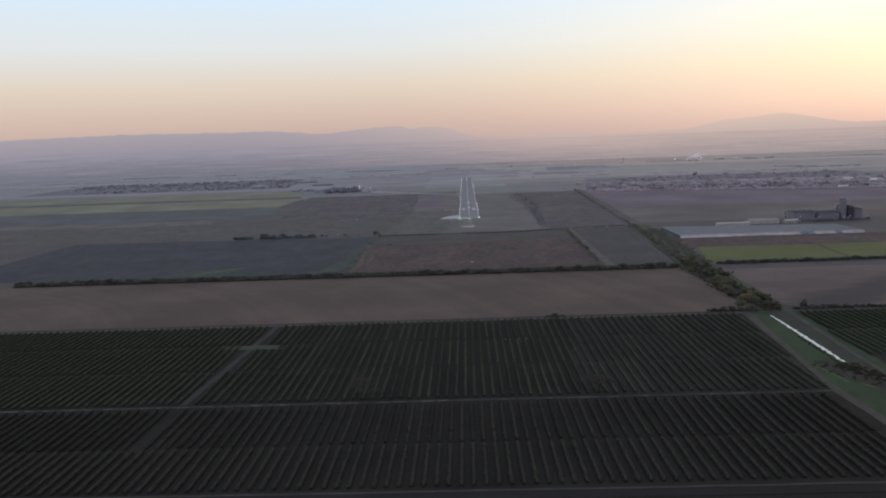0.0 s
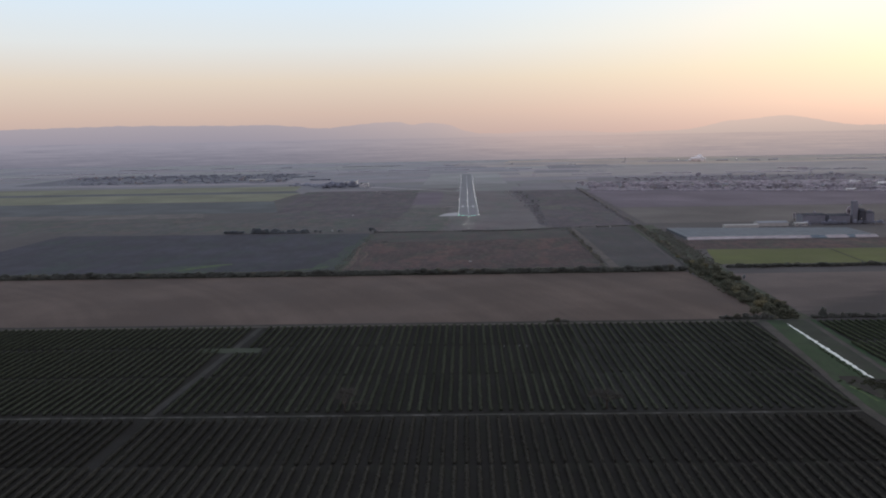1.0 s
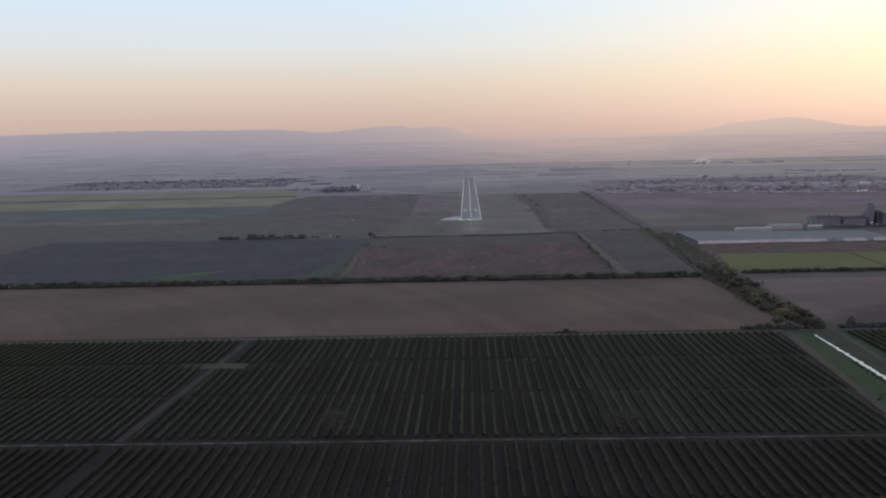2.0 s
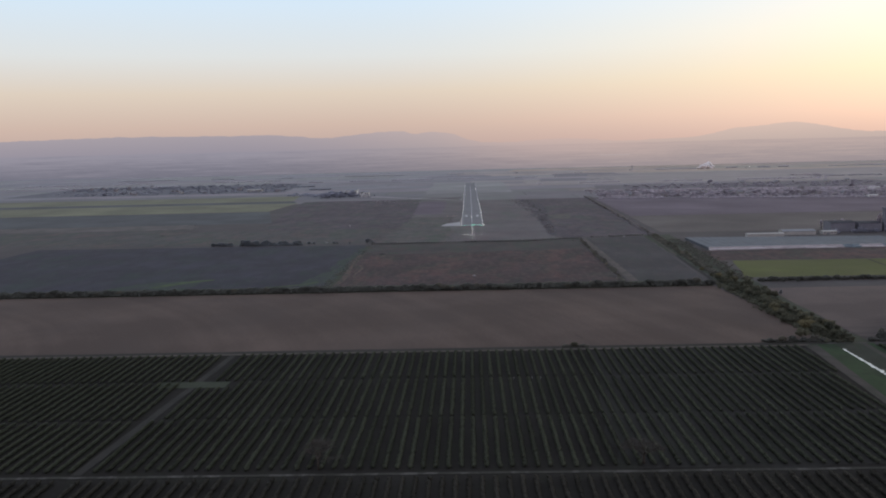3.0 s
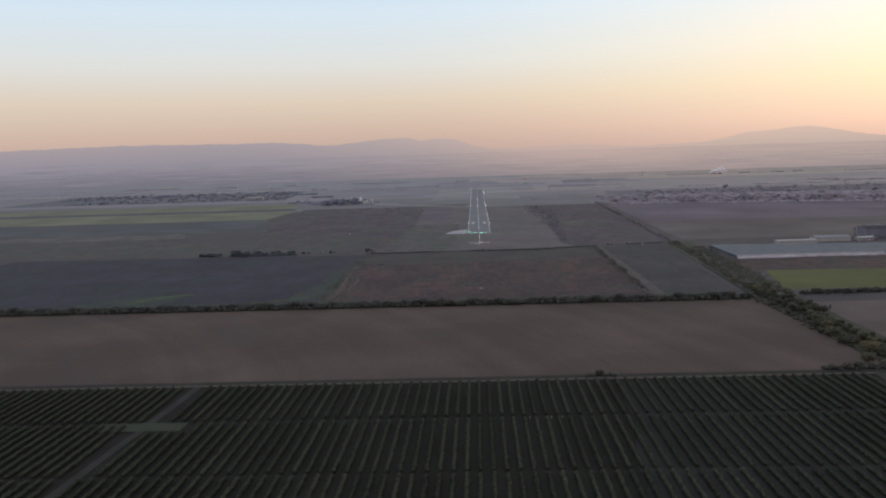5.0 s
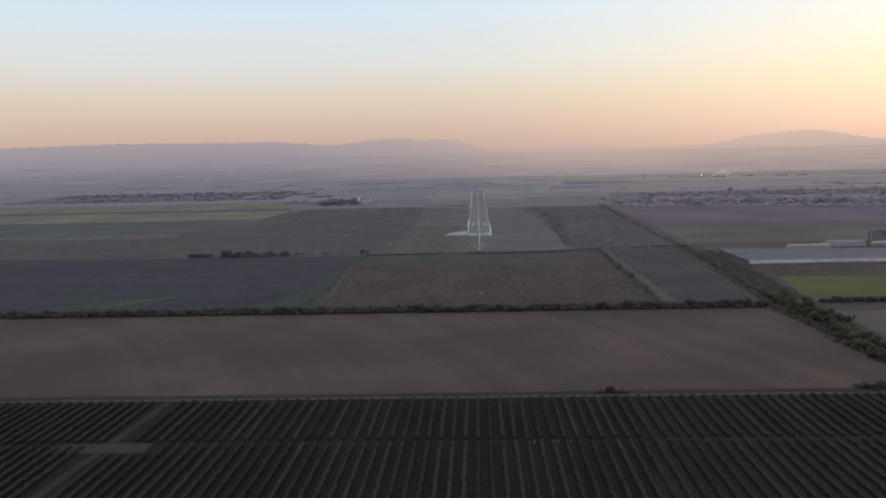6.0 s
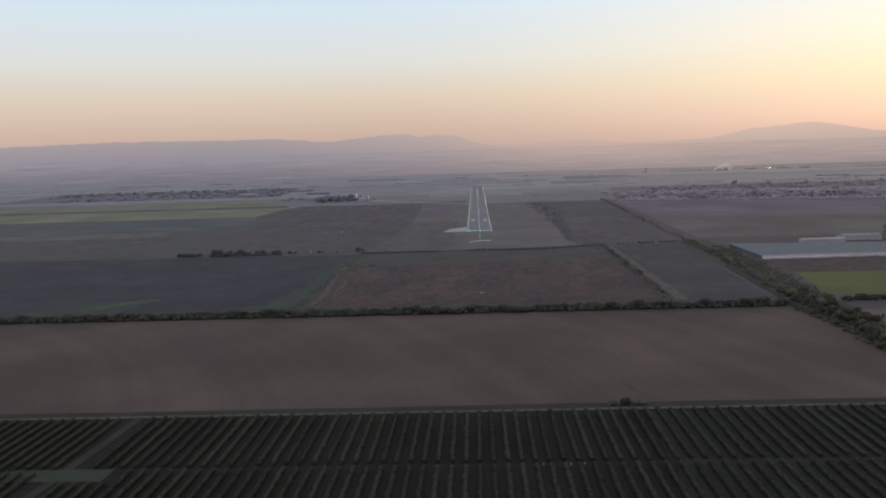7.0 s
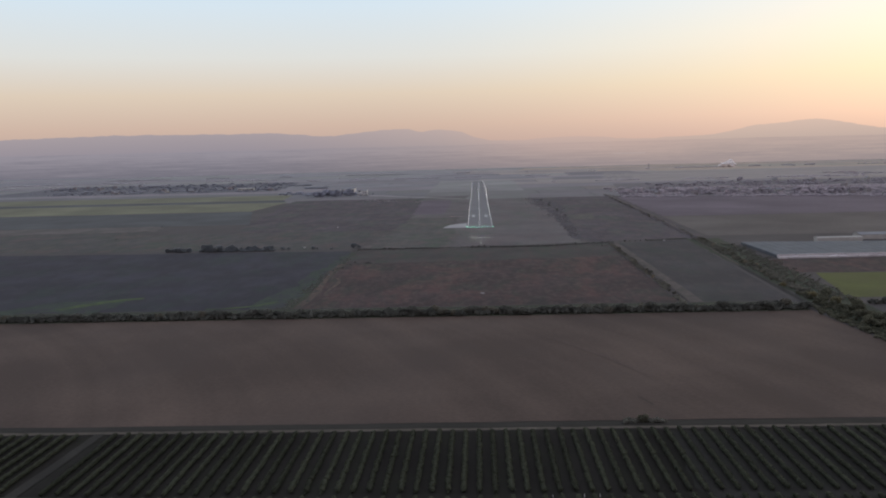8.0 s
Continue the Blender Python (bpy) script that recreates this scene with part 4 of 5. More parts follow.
EDGE = lamp_model("runway_edge_lamp", "small white runway edge lamp, lit", "runway edge lamps", M["lamp_white"], 0.5, 0.21)
GREEN = lamp_model("threshold_lamp", "small green runway threshold lamp, lit", "threshold lamps", M["lamp_green"], 0.5, 0.15)
APPROACH = lamp_model("approach_lamp", "white approach lamp on a post, lit", "approach lamps", M["lamp_white"], 0.8, 0.14)
PAPI = lamp_model("glide_path_lamp", "reddish glide path lamp beside the runway, lit", "glide path lamps", M["lamp_red"], 0.7, 0.25)
spots = defaultdict(list)
for i in range(26):
    for s in (-1, 1):
        spots["edge"].append((s * 15.4, -14 + 57.4 * i))
for i in range(14):
    spots["green"].append((-15 + 30 * i / 13, -24.0))
for i in range(11):
    spots["approach"].append((0, -42 - 16.4 * i))
for x in (-10.5, -8.4, -6.3, -4.2, -2.1, 2.1, 4.2, 6.3, 8.4, 10.5):
    spots["approach"].append((x, -154))
for i in range(24):
    spots["centre"].append((0, -2 + 60 * i))
for i in range(4):
    spots["papi"].append((-26 - 4.5 * i, 145))
for model, key in ((EDGE, "edge"), (GREEN, "green"), (APPROACH, "approach"), (PAPI, "papi")):
    for i, (x, y) in enumerate(spots[key]):
        if i == 0:
            model.matrix_basis = pose(x, y, 0.30 if key in ("edge", "green") else 0.0)
        else:
            copy_thing(model, pose(x, y, 0.30 if key in ("edge", "green") else 0.0))
CENTRE = lamp_model("runway_centre_lamp", "flush white runway centre line lamp, lit", "runway centre lamps", M["lamp_white"], 0.08, 0.16)
for i, (x, y) in enumerate(spots["centre"]):
    if i == 0:
        CENTRE.matrix_basis = pose(x, y, 0.33)
    else:
        copy_thing(CENTRE, pose(x, y, 0.33))

# ---- orchard rows ----
PITCH, FIRST = 4.43, 0.62


def first_row(y):
    return FIRST if y > -960 else -1.08   # the nearer blocks were planted a little aside


def row_parts(seed, length):
    """One row of pruned orchard trees grown together: lumpy crowns along a line, thin trunks below, all in one closed strip."""
    rng = np.random.default_rng(seed)
    bag = Bag()
    cs, rs = [], []
    y = 0.8
    while y < length - 0.6:
        w, h = rng.uniform(0.84, 1.02), rng.uniform(1.40, 1.70)
        if rng.uniform() < 0.03:
            w, h = w * 0.55, h * 0.6
        c = (rng.normal(0, 0.12), y, h * 0.56)
        cs.append(c)
        rs.append((w, 1.25, h * 0.44))
        bag.add(*lump(rng, c, (w * 0.82, 1.25, h * 0.40), 4, 6))
        limb(bag, (c[0], y, -0.1), (c[0], y, h * 0.35), 0.09, 0.06, 4)
        y += rng.uniform(1.05, 1.4)
    bag.add(*leaves(rng, cs, rs, 18, 0.17))
    return bag


BLOCKS = [(-835.0, 53.0), (-895.0, 57.0), (-954.0, 56.5), (-1015.0, 52.5)]   # near end and length of the rows
SHORT = 47.0


def track_x(y):
    """The dirt track through the orchard."""
    return -134.0 + (y + 780) * 0.0483


def right_edge(y):
    return 174.0 + (y + 782) * 0.066 if y > -900 else max(157.5, 166.2 + (y + 900) * 0.10)


rng = random.Random(11)
MODELS = {}
for y0, length in BLOCKS + [(-1059.5, 42.5), (-895.0, SHORT)]:
    if length not in MODELS:
        MODELS[length] = [row_parts(int(length * 10) + i, length) for i in range(4)]
ROW_MESH = {(length, leaf): [mesh("orchard_hedge", b.v, b.f, M[leaf]) for b in models] for length, models in MODELS.items() for leaf in ("orchard_leaf", "orchard_brown")}
for y0, full in BLOCKS:
    i = math.ceil((track_x(y0 + full / 2) + 3.4 - first_row(y0)) / PITCH)
    leaf = "orchard_leaf" if y0 > -960 else "orchard_brown"
    while first_row(y0) + PITCH * i < right_edge(y0 + 12):
        x = first_row(y0) + PITCH * i
        length = SHORT if x < -118 and y0 == -895.0 else full   # the clearing
        turn = rng.random() < 0.5
        tagged(put("orchard_hedge", rng.choice(ROW_MESH[length, leaf]), m=pose(x, y0 + length if turn else y0, 0.05, 0, 0, 180 if turn else 0)),
               "clipped hedge-like row of dark green orchard trees" if y0 > -960 else "clipped hedge-like row of browning orchard trees", "orchard hedge", "orchard hedges")
        i += 1


def orchard_block(label, x0, x1, spans):
    """Rows too many to tell apart, joined. spans: near end and length."""
    verts, faces, n = [], [], 0
    for y0, length in spans:
        first = first_row(y0)
        i = math.ceil((x0 - first) / PITCH)
        end = track_x(y0 + length / 2) - 3.0 if x1 < -100 else x1
        while first + PITCH * i < end:
            b = rng.choice(MODELS[length])
            v = np.array(b.v) + (first + PITCH * i, y0, 0.05)
            verts.append(v)
            faces.extend([tuple(k2 + n for k2 in f) for f in b.f])
            n += len(v)
            i += 1
    ob = put("orchard_rows", mesh("orchard_rows", np.concatenate(verts), faces, M["orchard_young" if x0 > 200 else "orchard_leaf" if spans[0][0] > -960 else "orchard_brown"]))
    tagged(ob, label, "orchard", kind="stuff")


orchard_block("rows of dark green orchard trees beyond a dirt track", -335, -146, BLOCKS[:3])
orchard_block("rows of green orchard trees beside a ditch", 211, 350, [(-835.0, 53.0)])
orchard_block("rows of green orchard trees beside a ditch", 205, 350, [(-895.0, 57.0)])
orchard_block("last rows of orchard trees before the farm road", -265, 158, [(-1059.5, 42.5)])
orchard_block("rows of dark green orchard trees before a farm road", -335, -166, BLOCKS[3:])

# white marker posts on a headland
for x in (16.0, 24.5, 28.7):
    ob = thing("marker_post", "short white marker post standing between orchard rows", "post", "marker posts", m=pose(x, -838.2, 0.1))
    part("shaft", tube(0.08, 0.07, 0.0, 1.0, 8), M["post"], ob)
    part("cap", tube(0.10, 0.04, 1.0, 1.1, 8), M["steel"], ob)


# two bare old trees among the rows
def bare_tree(x, y, height, spread, seed):
    rng = random.Random(seed)
    wood, twigs = Bag(), Bag()

    def grow(a, direction, length, r, depth):
        b = a + direction * length
        limb(wood if depth < 3 else twigs, a, b, r, r * 0.6, 5 if depth < 3 else 3)
        if depth == 5:
            return
        for _ in range(4 if depth < 4 else 3):
            d = (direction + Vector((rng.gauss(0, 0.85), rng.gauss(0, 0.85), rng.gauss(0.15, 0.35)))).normalized()
            grow(b, d, length * rng.uniform(0.62, 0.82), max(r * 0.55, 0.05), depth + 1)

    grow(Vector((0, 0, -0.2)), Vector((0, 0, 1)), height * 0.20, 0.38, 0)
    ob = thing("bare_tree", "large bare grey-brown tree with fine twigs among orchard rows", "tree", "bare trees", m=pose(x, y, 0.05) @ Matrix.Diagonal((spread / 9, spread / 9, 0.9, 1)))
    put("trunk", mesh("trunk", wood.v, wood.f, M["bark"]), ob)
    put("bare_crown", mesh("bare_crown", twigs.v, twigs.f, M["twig"]), ob, "fine bare twigs")


bare_tree(-58, -953, 20, 12, 3)
bare_tree(55, -951, 18, 12, 8)

# ---- hedges, shrubs and trees ----
def growth(name, label, x0, x1, y0, y1, seed, mat, step=1.5, spread=1.0, width=1.6, height=2.2, leaf=0.28, each=36, gaps=-0.6, kind="stuff"):
    """Undergrowth along a line, too tangled to pick apart: many small lumps wrapped in leaf clumps."""
    rng = np.random.default_rng(seed)
    n = int(math.hypot(x1 - x0, y1 - y0) / step)
    bag, cs, rs = Bag(), [], []
    for i in range(n):
        u = (i + rng.uniform(-0.6, 0.6)) / n
        if noise.noise(Vector((u * n * step / 60, seed, 0))) < gaps:
            continue
        w, h = width * rng.uniform(0.7, 1.3), height * rng.uniform(0.6, 1.25)
        off = rng.normal(0, spread)
        c = (x0 + (x1 - x0) * u + (off if abs(y1 - y0) > abs(x1 - x0) else 0), y0 + (y1 - y0) * u + (off if abs(y1 - y0) <= abs(x1 - x0) else 0), h * 0.45)
        cs.append(c)
        rs.append((w, w, h * 0.55))
        bag.add(*lump(rng, c, (w * 0.7, w * 0.7, h * 0.42), 4, 6))
    bag.add(*leaves(rng, cs, rs, each, leaf))
    tagged(put(name, mesh(name, bag.v, bag.f, mat)), label, "undergrowth", kind=kind)


growth("undergrowth", "tangled dark undergrowth along a hedgerow", -420, 182, -575.5, -575.5, 1, M["hedge_leaf"], spread=1.2, height=2.8)
growth("undergrowth", "tangled dark undergrowth along a hedgerow", -420, 182, -569, -569, 2, M["hedge_leaf"], step=1.6, spread=2.0, height=2.6)
growth("undergrowth", "low tangled growth along a hedge", -118, 60, -235, -235, 3, M["low_hedge"], spread=0.8, height=0.9, gaps=-0.25)
growth("undergrowth", "low tangled growth along a hedge", 60, 205, -235, -197, 4, M["low_hedge"], spread=0.8, height=0.9, gaps=-0.25)
growth("undergrowth", "tangled growth along a field hedge", 222, 480, -562, -556, 5, M["hedge_leaf"], step=1.1, spread=1.2, height=2.8)
growth("undergrowth", "olive undergrowth along a creek", 189, 188, -774, -560, 6, M["creek_leaf"], step=1.5, spread=1.8, height=1.6, gaps=-0.3)
growth("undergrowth", "olive and yellow undergrowth along a creek", 199, 201, -774, -560, 7, M["creek_leaf"], step=0.7, spread=4.5, height=1.8, gaps=-0.4)
growth("undergrowth", "olive and yellow undergrowth along a creek", 199, 215, -560, -200, 8, M["hazy_creek"], step=1.0, spread=2.4, height=1.3, gaps=-0.3)
growth("undergrowth", "scattered growth along a creek", 214, 240, -200, 610, 9, M["hazy_scrub"], step=2.2, spread=1.6, width=1.2, height=1.1, leaf=0.4, each=20, gaps=-0.15)
growth("undergrowth", "low scrub along a dirt track", 119.5, 124.5, -548, -230, 10, M["hazy_creek"], step=2.2, spread=0.8, height=1.1, gaps=-0.1)
growth("undergrowth", "low tangled growth in a copse", -310, -286, -223, -223, 11, M["copse_leaf"], step=0.8, spread=3.0, height=2.2, width=2.0)
growth("undergrowth", "low tangled growth in a copse", -276, -202, -224, -228, 22, M["copse_leaf"], step=0.8, spread=3.5, height=2.4, width=2.0)
growth("undergrowth", "low hedge above an orchard", 213, 400, -772, -770, 13, M["hedge_leaf"], spread=0.8, height=1.6)
plant_kinds("shrub", "hedge_shrub", "dark green hedgerow shrub", "shrub", 6, 6.6, 4.0, 0.1, 6, 110, 0.30, M["hedge_leaf"], 100)
plant_kinds("low_shrub", "low_shrub", "low dark shrub in a thin hedge", "shrub", 5, 6.0, 4.0, 0.1, 6, 90, 0.32, M["low_hedge"], 150)
PLANTS["bush"] = ("bush", "low dark green field bush", "bush", PLANTS["shrub"][3])
PLANTS["scrub"] = ("scrub_bush", "low dark tangled scrub bush", "scrub", PLANTS["shrub"][3])
plant_kinds("creek", "creek_tree", "olive and yellowing tree beside the creek", "tree", 6, 7.5, 5.2, 0.3, 7, 120, 0.32, M["creek_leaf"], 200)
plant_kinds("scrub_tree", "creek_tree", "pale olive scrub tree beside the creek", "tree", 5, 7.0, 4.6, 0.2, 7, 90, 0.36, M["hazy_creek"], 250)
plant_kinds("tree", "field_tree", "dark leafy tree in a hedgerow", "tree", 5, 8.0, 7.5, 0.4, 8, 120, 0.40, M["copse_leaf"], 300)
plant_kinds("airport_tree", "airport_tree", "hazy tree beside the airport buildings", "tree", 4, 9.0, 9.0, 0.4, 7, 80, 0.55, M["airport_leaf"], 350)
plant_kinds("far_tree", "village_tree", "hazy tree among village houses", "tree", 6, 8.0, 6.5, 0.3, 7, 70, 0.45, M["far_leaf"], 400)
plant_kinds("cool_tree", "village_tree", "bluish hazy tree among village houses", "tree", 5, 8.0, 6.5, 0.3, 7, 70, 0.45, M["cool_haze_leaf"], 450)
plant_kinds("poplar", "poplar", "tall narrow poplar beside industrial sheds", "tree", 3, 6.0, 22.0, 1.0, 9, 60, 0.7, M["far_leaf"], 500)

rng = random.Random(21)
# belt between the brown field and the fields before the airfield
x = -420.0
while x < 182:
    plant("shrub", x, -573 + rng.gauss(0, 1.8), rng.uniform(0.75, 1.15), "hedgerow before the airfield", rng)
    if rng.random() < 0.2:
        plant("scrub", x + 1.5, -568 + rng.gauss(0, 1.5), rng.uniform(0.6, 1.0), "hedgerow before the airfield", rng)
    x += rng.uniform(2.8, 4.0)
# hedge before the runway
x = -116.0
while x < 205:
    plant("low_shrub", x, -235 + 0.265 * max(0, x - 60) + rng.gauss(0, 1.2), rng.uniform(0.22, 0.46), "low hedge before the runway", rng)
    x += rng.uniform(2.6, 6.5)
# creek
for i in range(235):
    y = -772 + 572 * ((i + rng.random()) / 235)
    middle = 195 + max(0, y + 640) * 0.047
    x = middle + (2 + rng.gauss(0, 5.2) if y < -560 else rng.gauss(0, 2.8))
    if rng.random() < (0.3 if y > -540 else 0.06):
        continue
    plant("creek" if y < -520 or rng.random() < 0.25 else "scrub_tree", x, y, rng.uniform(0.5, 1.15) * (1.0 if y < -540 else 0.5), "trees along the creek", rng)
y = -198.0
while y < 610:
    plant("scrub_tree", 214 + (y + 200) * 0.032 + rng.gauss(0, 1.6), y, rng.uniform(0.25, 0.55), "scrub along the creek", rng)
    y += rng.uniform(9, 26)
plant("tree", 216, -627, 0.42, "", rng, tall=1.3, label="small dark tree standing alone in a field")
# hedge behind the patchy brown field
x = 232.0
while x < 480:
    plant("bush", x, -561 + (x - 232) * 0.02 + rng.gauss(0, 1.4), rng.uniform(0.55, 0.95), "hedge below the wheat strip", rng)
    x += rng.uniform(3.6, 5.0)
# hedge along the top of the orchard beside the ditch
x = 214.0
while x < 400:
    plant("bush", x, -771.5 + rng.gauss(0, 1.0), rng.uniform(0.45, 0.75), "hedge above the orchard", rng)
    x += rng.uniform(3.0, 4.6)
plant("bush", 221.5, -768, 0.85, "", rng, tall=1.9, label="single dark round tree at a field corner")
growth("undergrowth", "low dark mound of brambles on a bank", 46, 60, -773.5, -773.5, 14, M["hedge_leaf"], step=0.8, spread=0.6, width=1.3, height=1.5)
plant("creek", 52.5, -773.5, 0.5, "", rng, label="small yellowing tree on a grassy bank")
growth("undergrowth", "low dark brambles on a bank", 156, 190, -771.5, -770.5, 21, M["hedge_leaf"], step=0.8, spread=0.9, width=1.3, height=1.7)
for x, y, s in ((160, -771.5, 0.6), (166, -771, 0.8), (172, -771.5, 0.7), (178, -771, 0.7), (184, -770, 0.9)):
    plant("bush", x, y, s, "bushes on the bank", rng, label="dark bush on a grassy bank")
# shrubs along the track
y = -540.0
while y < -228:
    if rng.random() < 0.62:
        plant("scrub_tree", 119.8 + (y + 548) * 0.015 + rng.gauss(0, 0.9), y, rng.uniform(0.25, 0.62), "shrubs beside the track", rng, label="olive shrub beside a tan dirt track")
    y += rng.uniform(4, 7)
# copse and single trees beside the slate-coloured field
for x0, x1, count, low, high in ((-310, -287, 16, 0.35, 0.55), (-276, -240, 30, 0.5, 0.85), (-243, -202, 26, 0.35, 0.62)):
    for i in range(count):
        x = rng.uniform(x0, x1)
        plant("tree", x, -222 - (x + 312) * 0.03 + rng.gauss(0, 3), rng.uniform(low, high), "copse beside the slate field", rng, label="dark leafy tree in a low copse")
for x, s in ((-194, 0.55), (-188, 0.45), (-164, 0.55), (-160, 0.35), (-124, 0.75), (-119, 0.55), (-146, 0.3)):
    plant("tree", x, -228, s, "single trees beside the pasture", rng, label="single dark tree at a field edge")
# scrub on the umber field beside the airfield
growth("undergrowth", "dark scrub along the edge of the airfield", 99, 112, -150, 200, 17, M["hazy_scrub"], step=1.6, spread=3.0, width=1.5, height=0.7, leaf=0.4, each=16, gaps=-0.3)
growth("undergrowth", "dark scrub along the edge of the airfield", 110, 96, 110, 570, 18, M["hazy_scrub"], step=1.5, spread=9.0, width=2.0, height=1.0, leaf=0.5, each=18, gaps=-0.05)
growth("undergrowth", "rough scrub between a creek and the greenhouses", 214, 230, -548, -250, 19, M["hazy_creek"], step=0.7, spread=5.0, width=1.4, height=0.9, leaf=0.3, each=18, gaps=-0.15)
growth("undergrowth", "rough weeds in a strip between two fields", -122, -118, -545, -240, 20, M["low_hedge"], step=1.5, spread=2.2, width=1.0, height=0.6, leaf=0.25, each=14, gaps=-0.1)
for i in range(10):
    plant("low_shrub", 112 + rng.gauss(0, 8), rng.uniform(100, 520), rng.uniform(0.3, 0.6), "scrub beside the airfield", rng, label="dark scrub bush near the airfield edge")
# rough growth at the ditch's end
growth("undergrowth", "rough olive growth at the end of a ditch", 182, 199, -912, -956, 15, M["verge_leaf"], step=0.25, spread=5.0, width=1.1, height=0.35, leaf=0.22, each=24, gaps=-0.2)
growth("undergrowth", "rough weeds along a ditch", 184, 189, -911, -790, 16, M["verge_leaf"], step=1.6, spread=0.5, width=0.5, height=0.5, leaf=0.18, each=14, gaps=0.0)
for i in range(6):
    plant("scrub", rng.uniform(186, 199), rng.uniform(-948, -912), rng.uniform(0.14, 0.26), "scrub at the ditch", rng, label="low scrub bush beside a ditch")

# a pale heap of stones left in the stubble
stones = thing("stone_heap", "small pale heap of field stones in stubble", "stones", m=pose(-0.6, -502, 0.1))
nrg = np.random.default_rng(61)
for _ in range(9):
    v, f = lump(nrg, (nrg.normal(0, 0.7), nrg.normal(0, 0.5), 0.3), (nrg.uniform(0.3, 0.6), nrg.uniform(0.3, 0.5), 0.32), 4, 6)
    put("stone", mesh("stone", v, f, M["concrete"]), stones)


# ---- greenhouses and sheds ----
def arch(width, eaves, rise, n=8):
    pts = [(-width / 2, 0.0), (-width / 2, eaves)]
    pts += [(-width / 2 * math.cos(math.pi * i / n), eaves + rise * math.sin(math.pi * i / n)) for i in range(1, n)]
    return pts + [(width / 2, eaves), (width / 2, 0.0)]


house_rng = random.Random(31)
greenhouse = thing("greenhouse", "long multi-span greenhouse of grey plastic film with whitened fronts", "greenhouse", m=pose(0, 0, 0.0))
SPAN = 8.0
for i in range(26):
    x = 244 + SPAN * i
    y0 = -352 + house_rng.uniform(-1, 1)
    y1 = -256 - i * 0.9
    part("roof_span", prism(arch(SPAN - 0.1, 2.3, 0.4), y0, y1), M["film"], greenhouse, m=pose(x, 0, 0))
    front = M["film_blue"] if i in (17, 18, 22) else M["film_white"]
    gable = part("front_gable", prism(arch(SPAN - 0.05, 2.35, 0.45), y0 - 0.5, y0 - 0.05), front, greenhouse, m=pose(x, 0, 0))
    part("gable_post", box(-0.08, 0.08, y0 - 0.62, y0 - 0.5, 0, 2.7), M["steel"], gable)
    tilt = house_rng.uniform(-1, 1)
    part("front_lean_to", prism([(-SPAN / 2 + 0.1, 0.0), (-SPAN / 2 + 0.1, 1.3 + 0.5 * tilt), (SPAN / 2 - 0.1, 1.3 - 0.4 * tilt), (SPAN / 2 - 0.1, 0.0)], y0 - 6.0 + house_rng.uniform(-1.5, 1.5), y0 - 0.7), front, greenhouse, m=pose(x, 0, 0))


def shed(label, x0, x1, y0, y1, eaves, ridge_h, wall, roof, group="", bays=4):
    """A gabled hall, its ridge along x: walls, roof, doors and a row of windows."""
    ob = thing("shed", label, "building", group, m=pose((x0 + x1) / 2, (y0 + y1) / 2, 0.0))
    w, d = (x1 - x0) / 2, (y1 - y0) / 2
    part("wall", box(-w, w, -d, d, 0, eaves), wall, ob)
    gab = bmesh.new()
    prof = [(-d - 0.4, eaves), (0, ridge_h), (d + 0.4, eaves), (d + 0.4, eaves + 0.25), (0, ridge_h + 0.3), (-d - 0.4, eaves + 0.25)]
    a = [gab.verts.new((-w - 0.4, p, q)) for p, q in prof]
    b = [gab.verts.new((w + 0.4, p, q)) for p, q in prof]
    gab.faces.new(a)
    gab.faces.new(b[::-1])
    for i in range(6):
        gab.faces.new((a[(i + 1) % 6], a[i], b[i], b[(i + 1) % 6]))
    bmesh.ops.recalc_face_normals(gab, faces=gab.faces[:])
    part("roof", gab, roof, ob)
    for s in (-1, 1):
        g = bmesh.new()
        g.faces.new([g.verts.new(v) for v in ((s * w, -d, eaves), (s * w, d, eaves), (s * w, 0, ridge_h))])
        part("gable", g, wall, ob)
    for i in range(bays):
        x = -w + 2 * w * (i + 0.5) / bays
        if i % 3 == 1:
            part("door", box(x - 1.8, x + 1.8, -d - 0.08, -d, 0, min(3.8, eaves - 0.4)), M["steel"], ob)
        else:
            win = part("window", box(x - w / bays * 0.55, x + w / bays * 0.55, -d - 0.05, -d, eaves * 0.5, eaves * 0.75), M["glass"], ob)
            part("sill", box(x - w / bays * 0.58, x + w / bays * 0.58, -d - 0.14, -d, eaves * 0.5 - 0.15, eaves * 0.5 - 0.02), M["steel"], win)
    return ob


shed("long low white shed behind the greenhouses", 313, 354, -248, -238, 3.6, 4.3, M["wall_white"], M["wall_white"], bays=0)
shed("low white shed with a pale roof behind the greenhouses", 359, 396, -232, -214, 4.2, 5.8, M["wall_white"], M["roof_grey"], bays=0)
shed("small white shed with a flat roof", 404, 420, -232, -222, 3.2, 4.0, M["wall_white"], M["wall_white"])
shed("tall blue-grey industrial hall", 424, 452, -205, -182, 10.5, 12.0, M["cladding"], M["hall_roof"], "industrial halls", bays=0)
shed("tall blue-grey industrial hall", 456, 482, -208, -182, 9.5, 11.0, M["cladding"], M["hall_roof"], "industrial halls", bays=0)
shed("tall blue-grey industrial hall", 494, 510, -212, -188, 13.0, 14.5, M["cladding"], M["hall_roof"], "industrial halls", bays=0)
silo = thing("grain_elevator", "tall dark grain elevator tower with silos", "tower", m=pose(488, -205, 0.0))
part("tower", box(-3.2, 3.2, -3.2, 3.2, 0, 25, 0.2), M["cladding"], silo)
part("head_house", box(-4.2, 2.4, -2.6, 2.6, 25.02, 28), M["cladding"], silo)
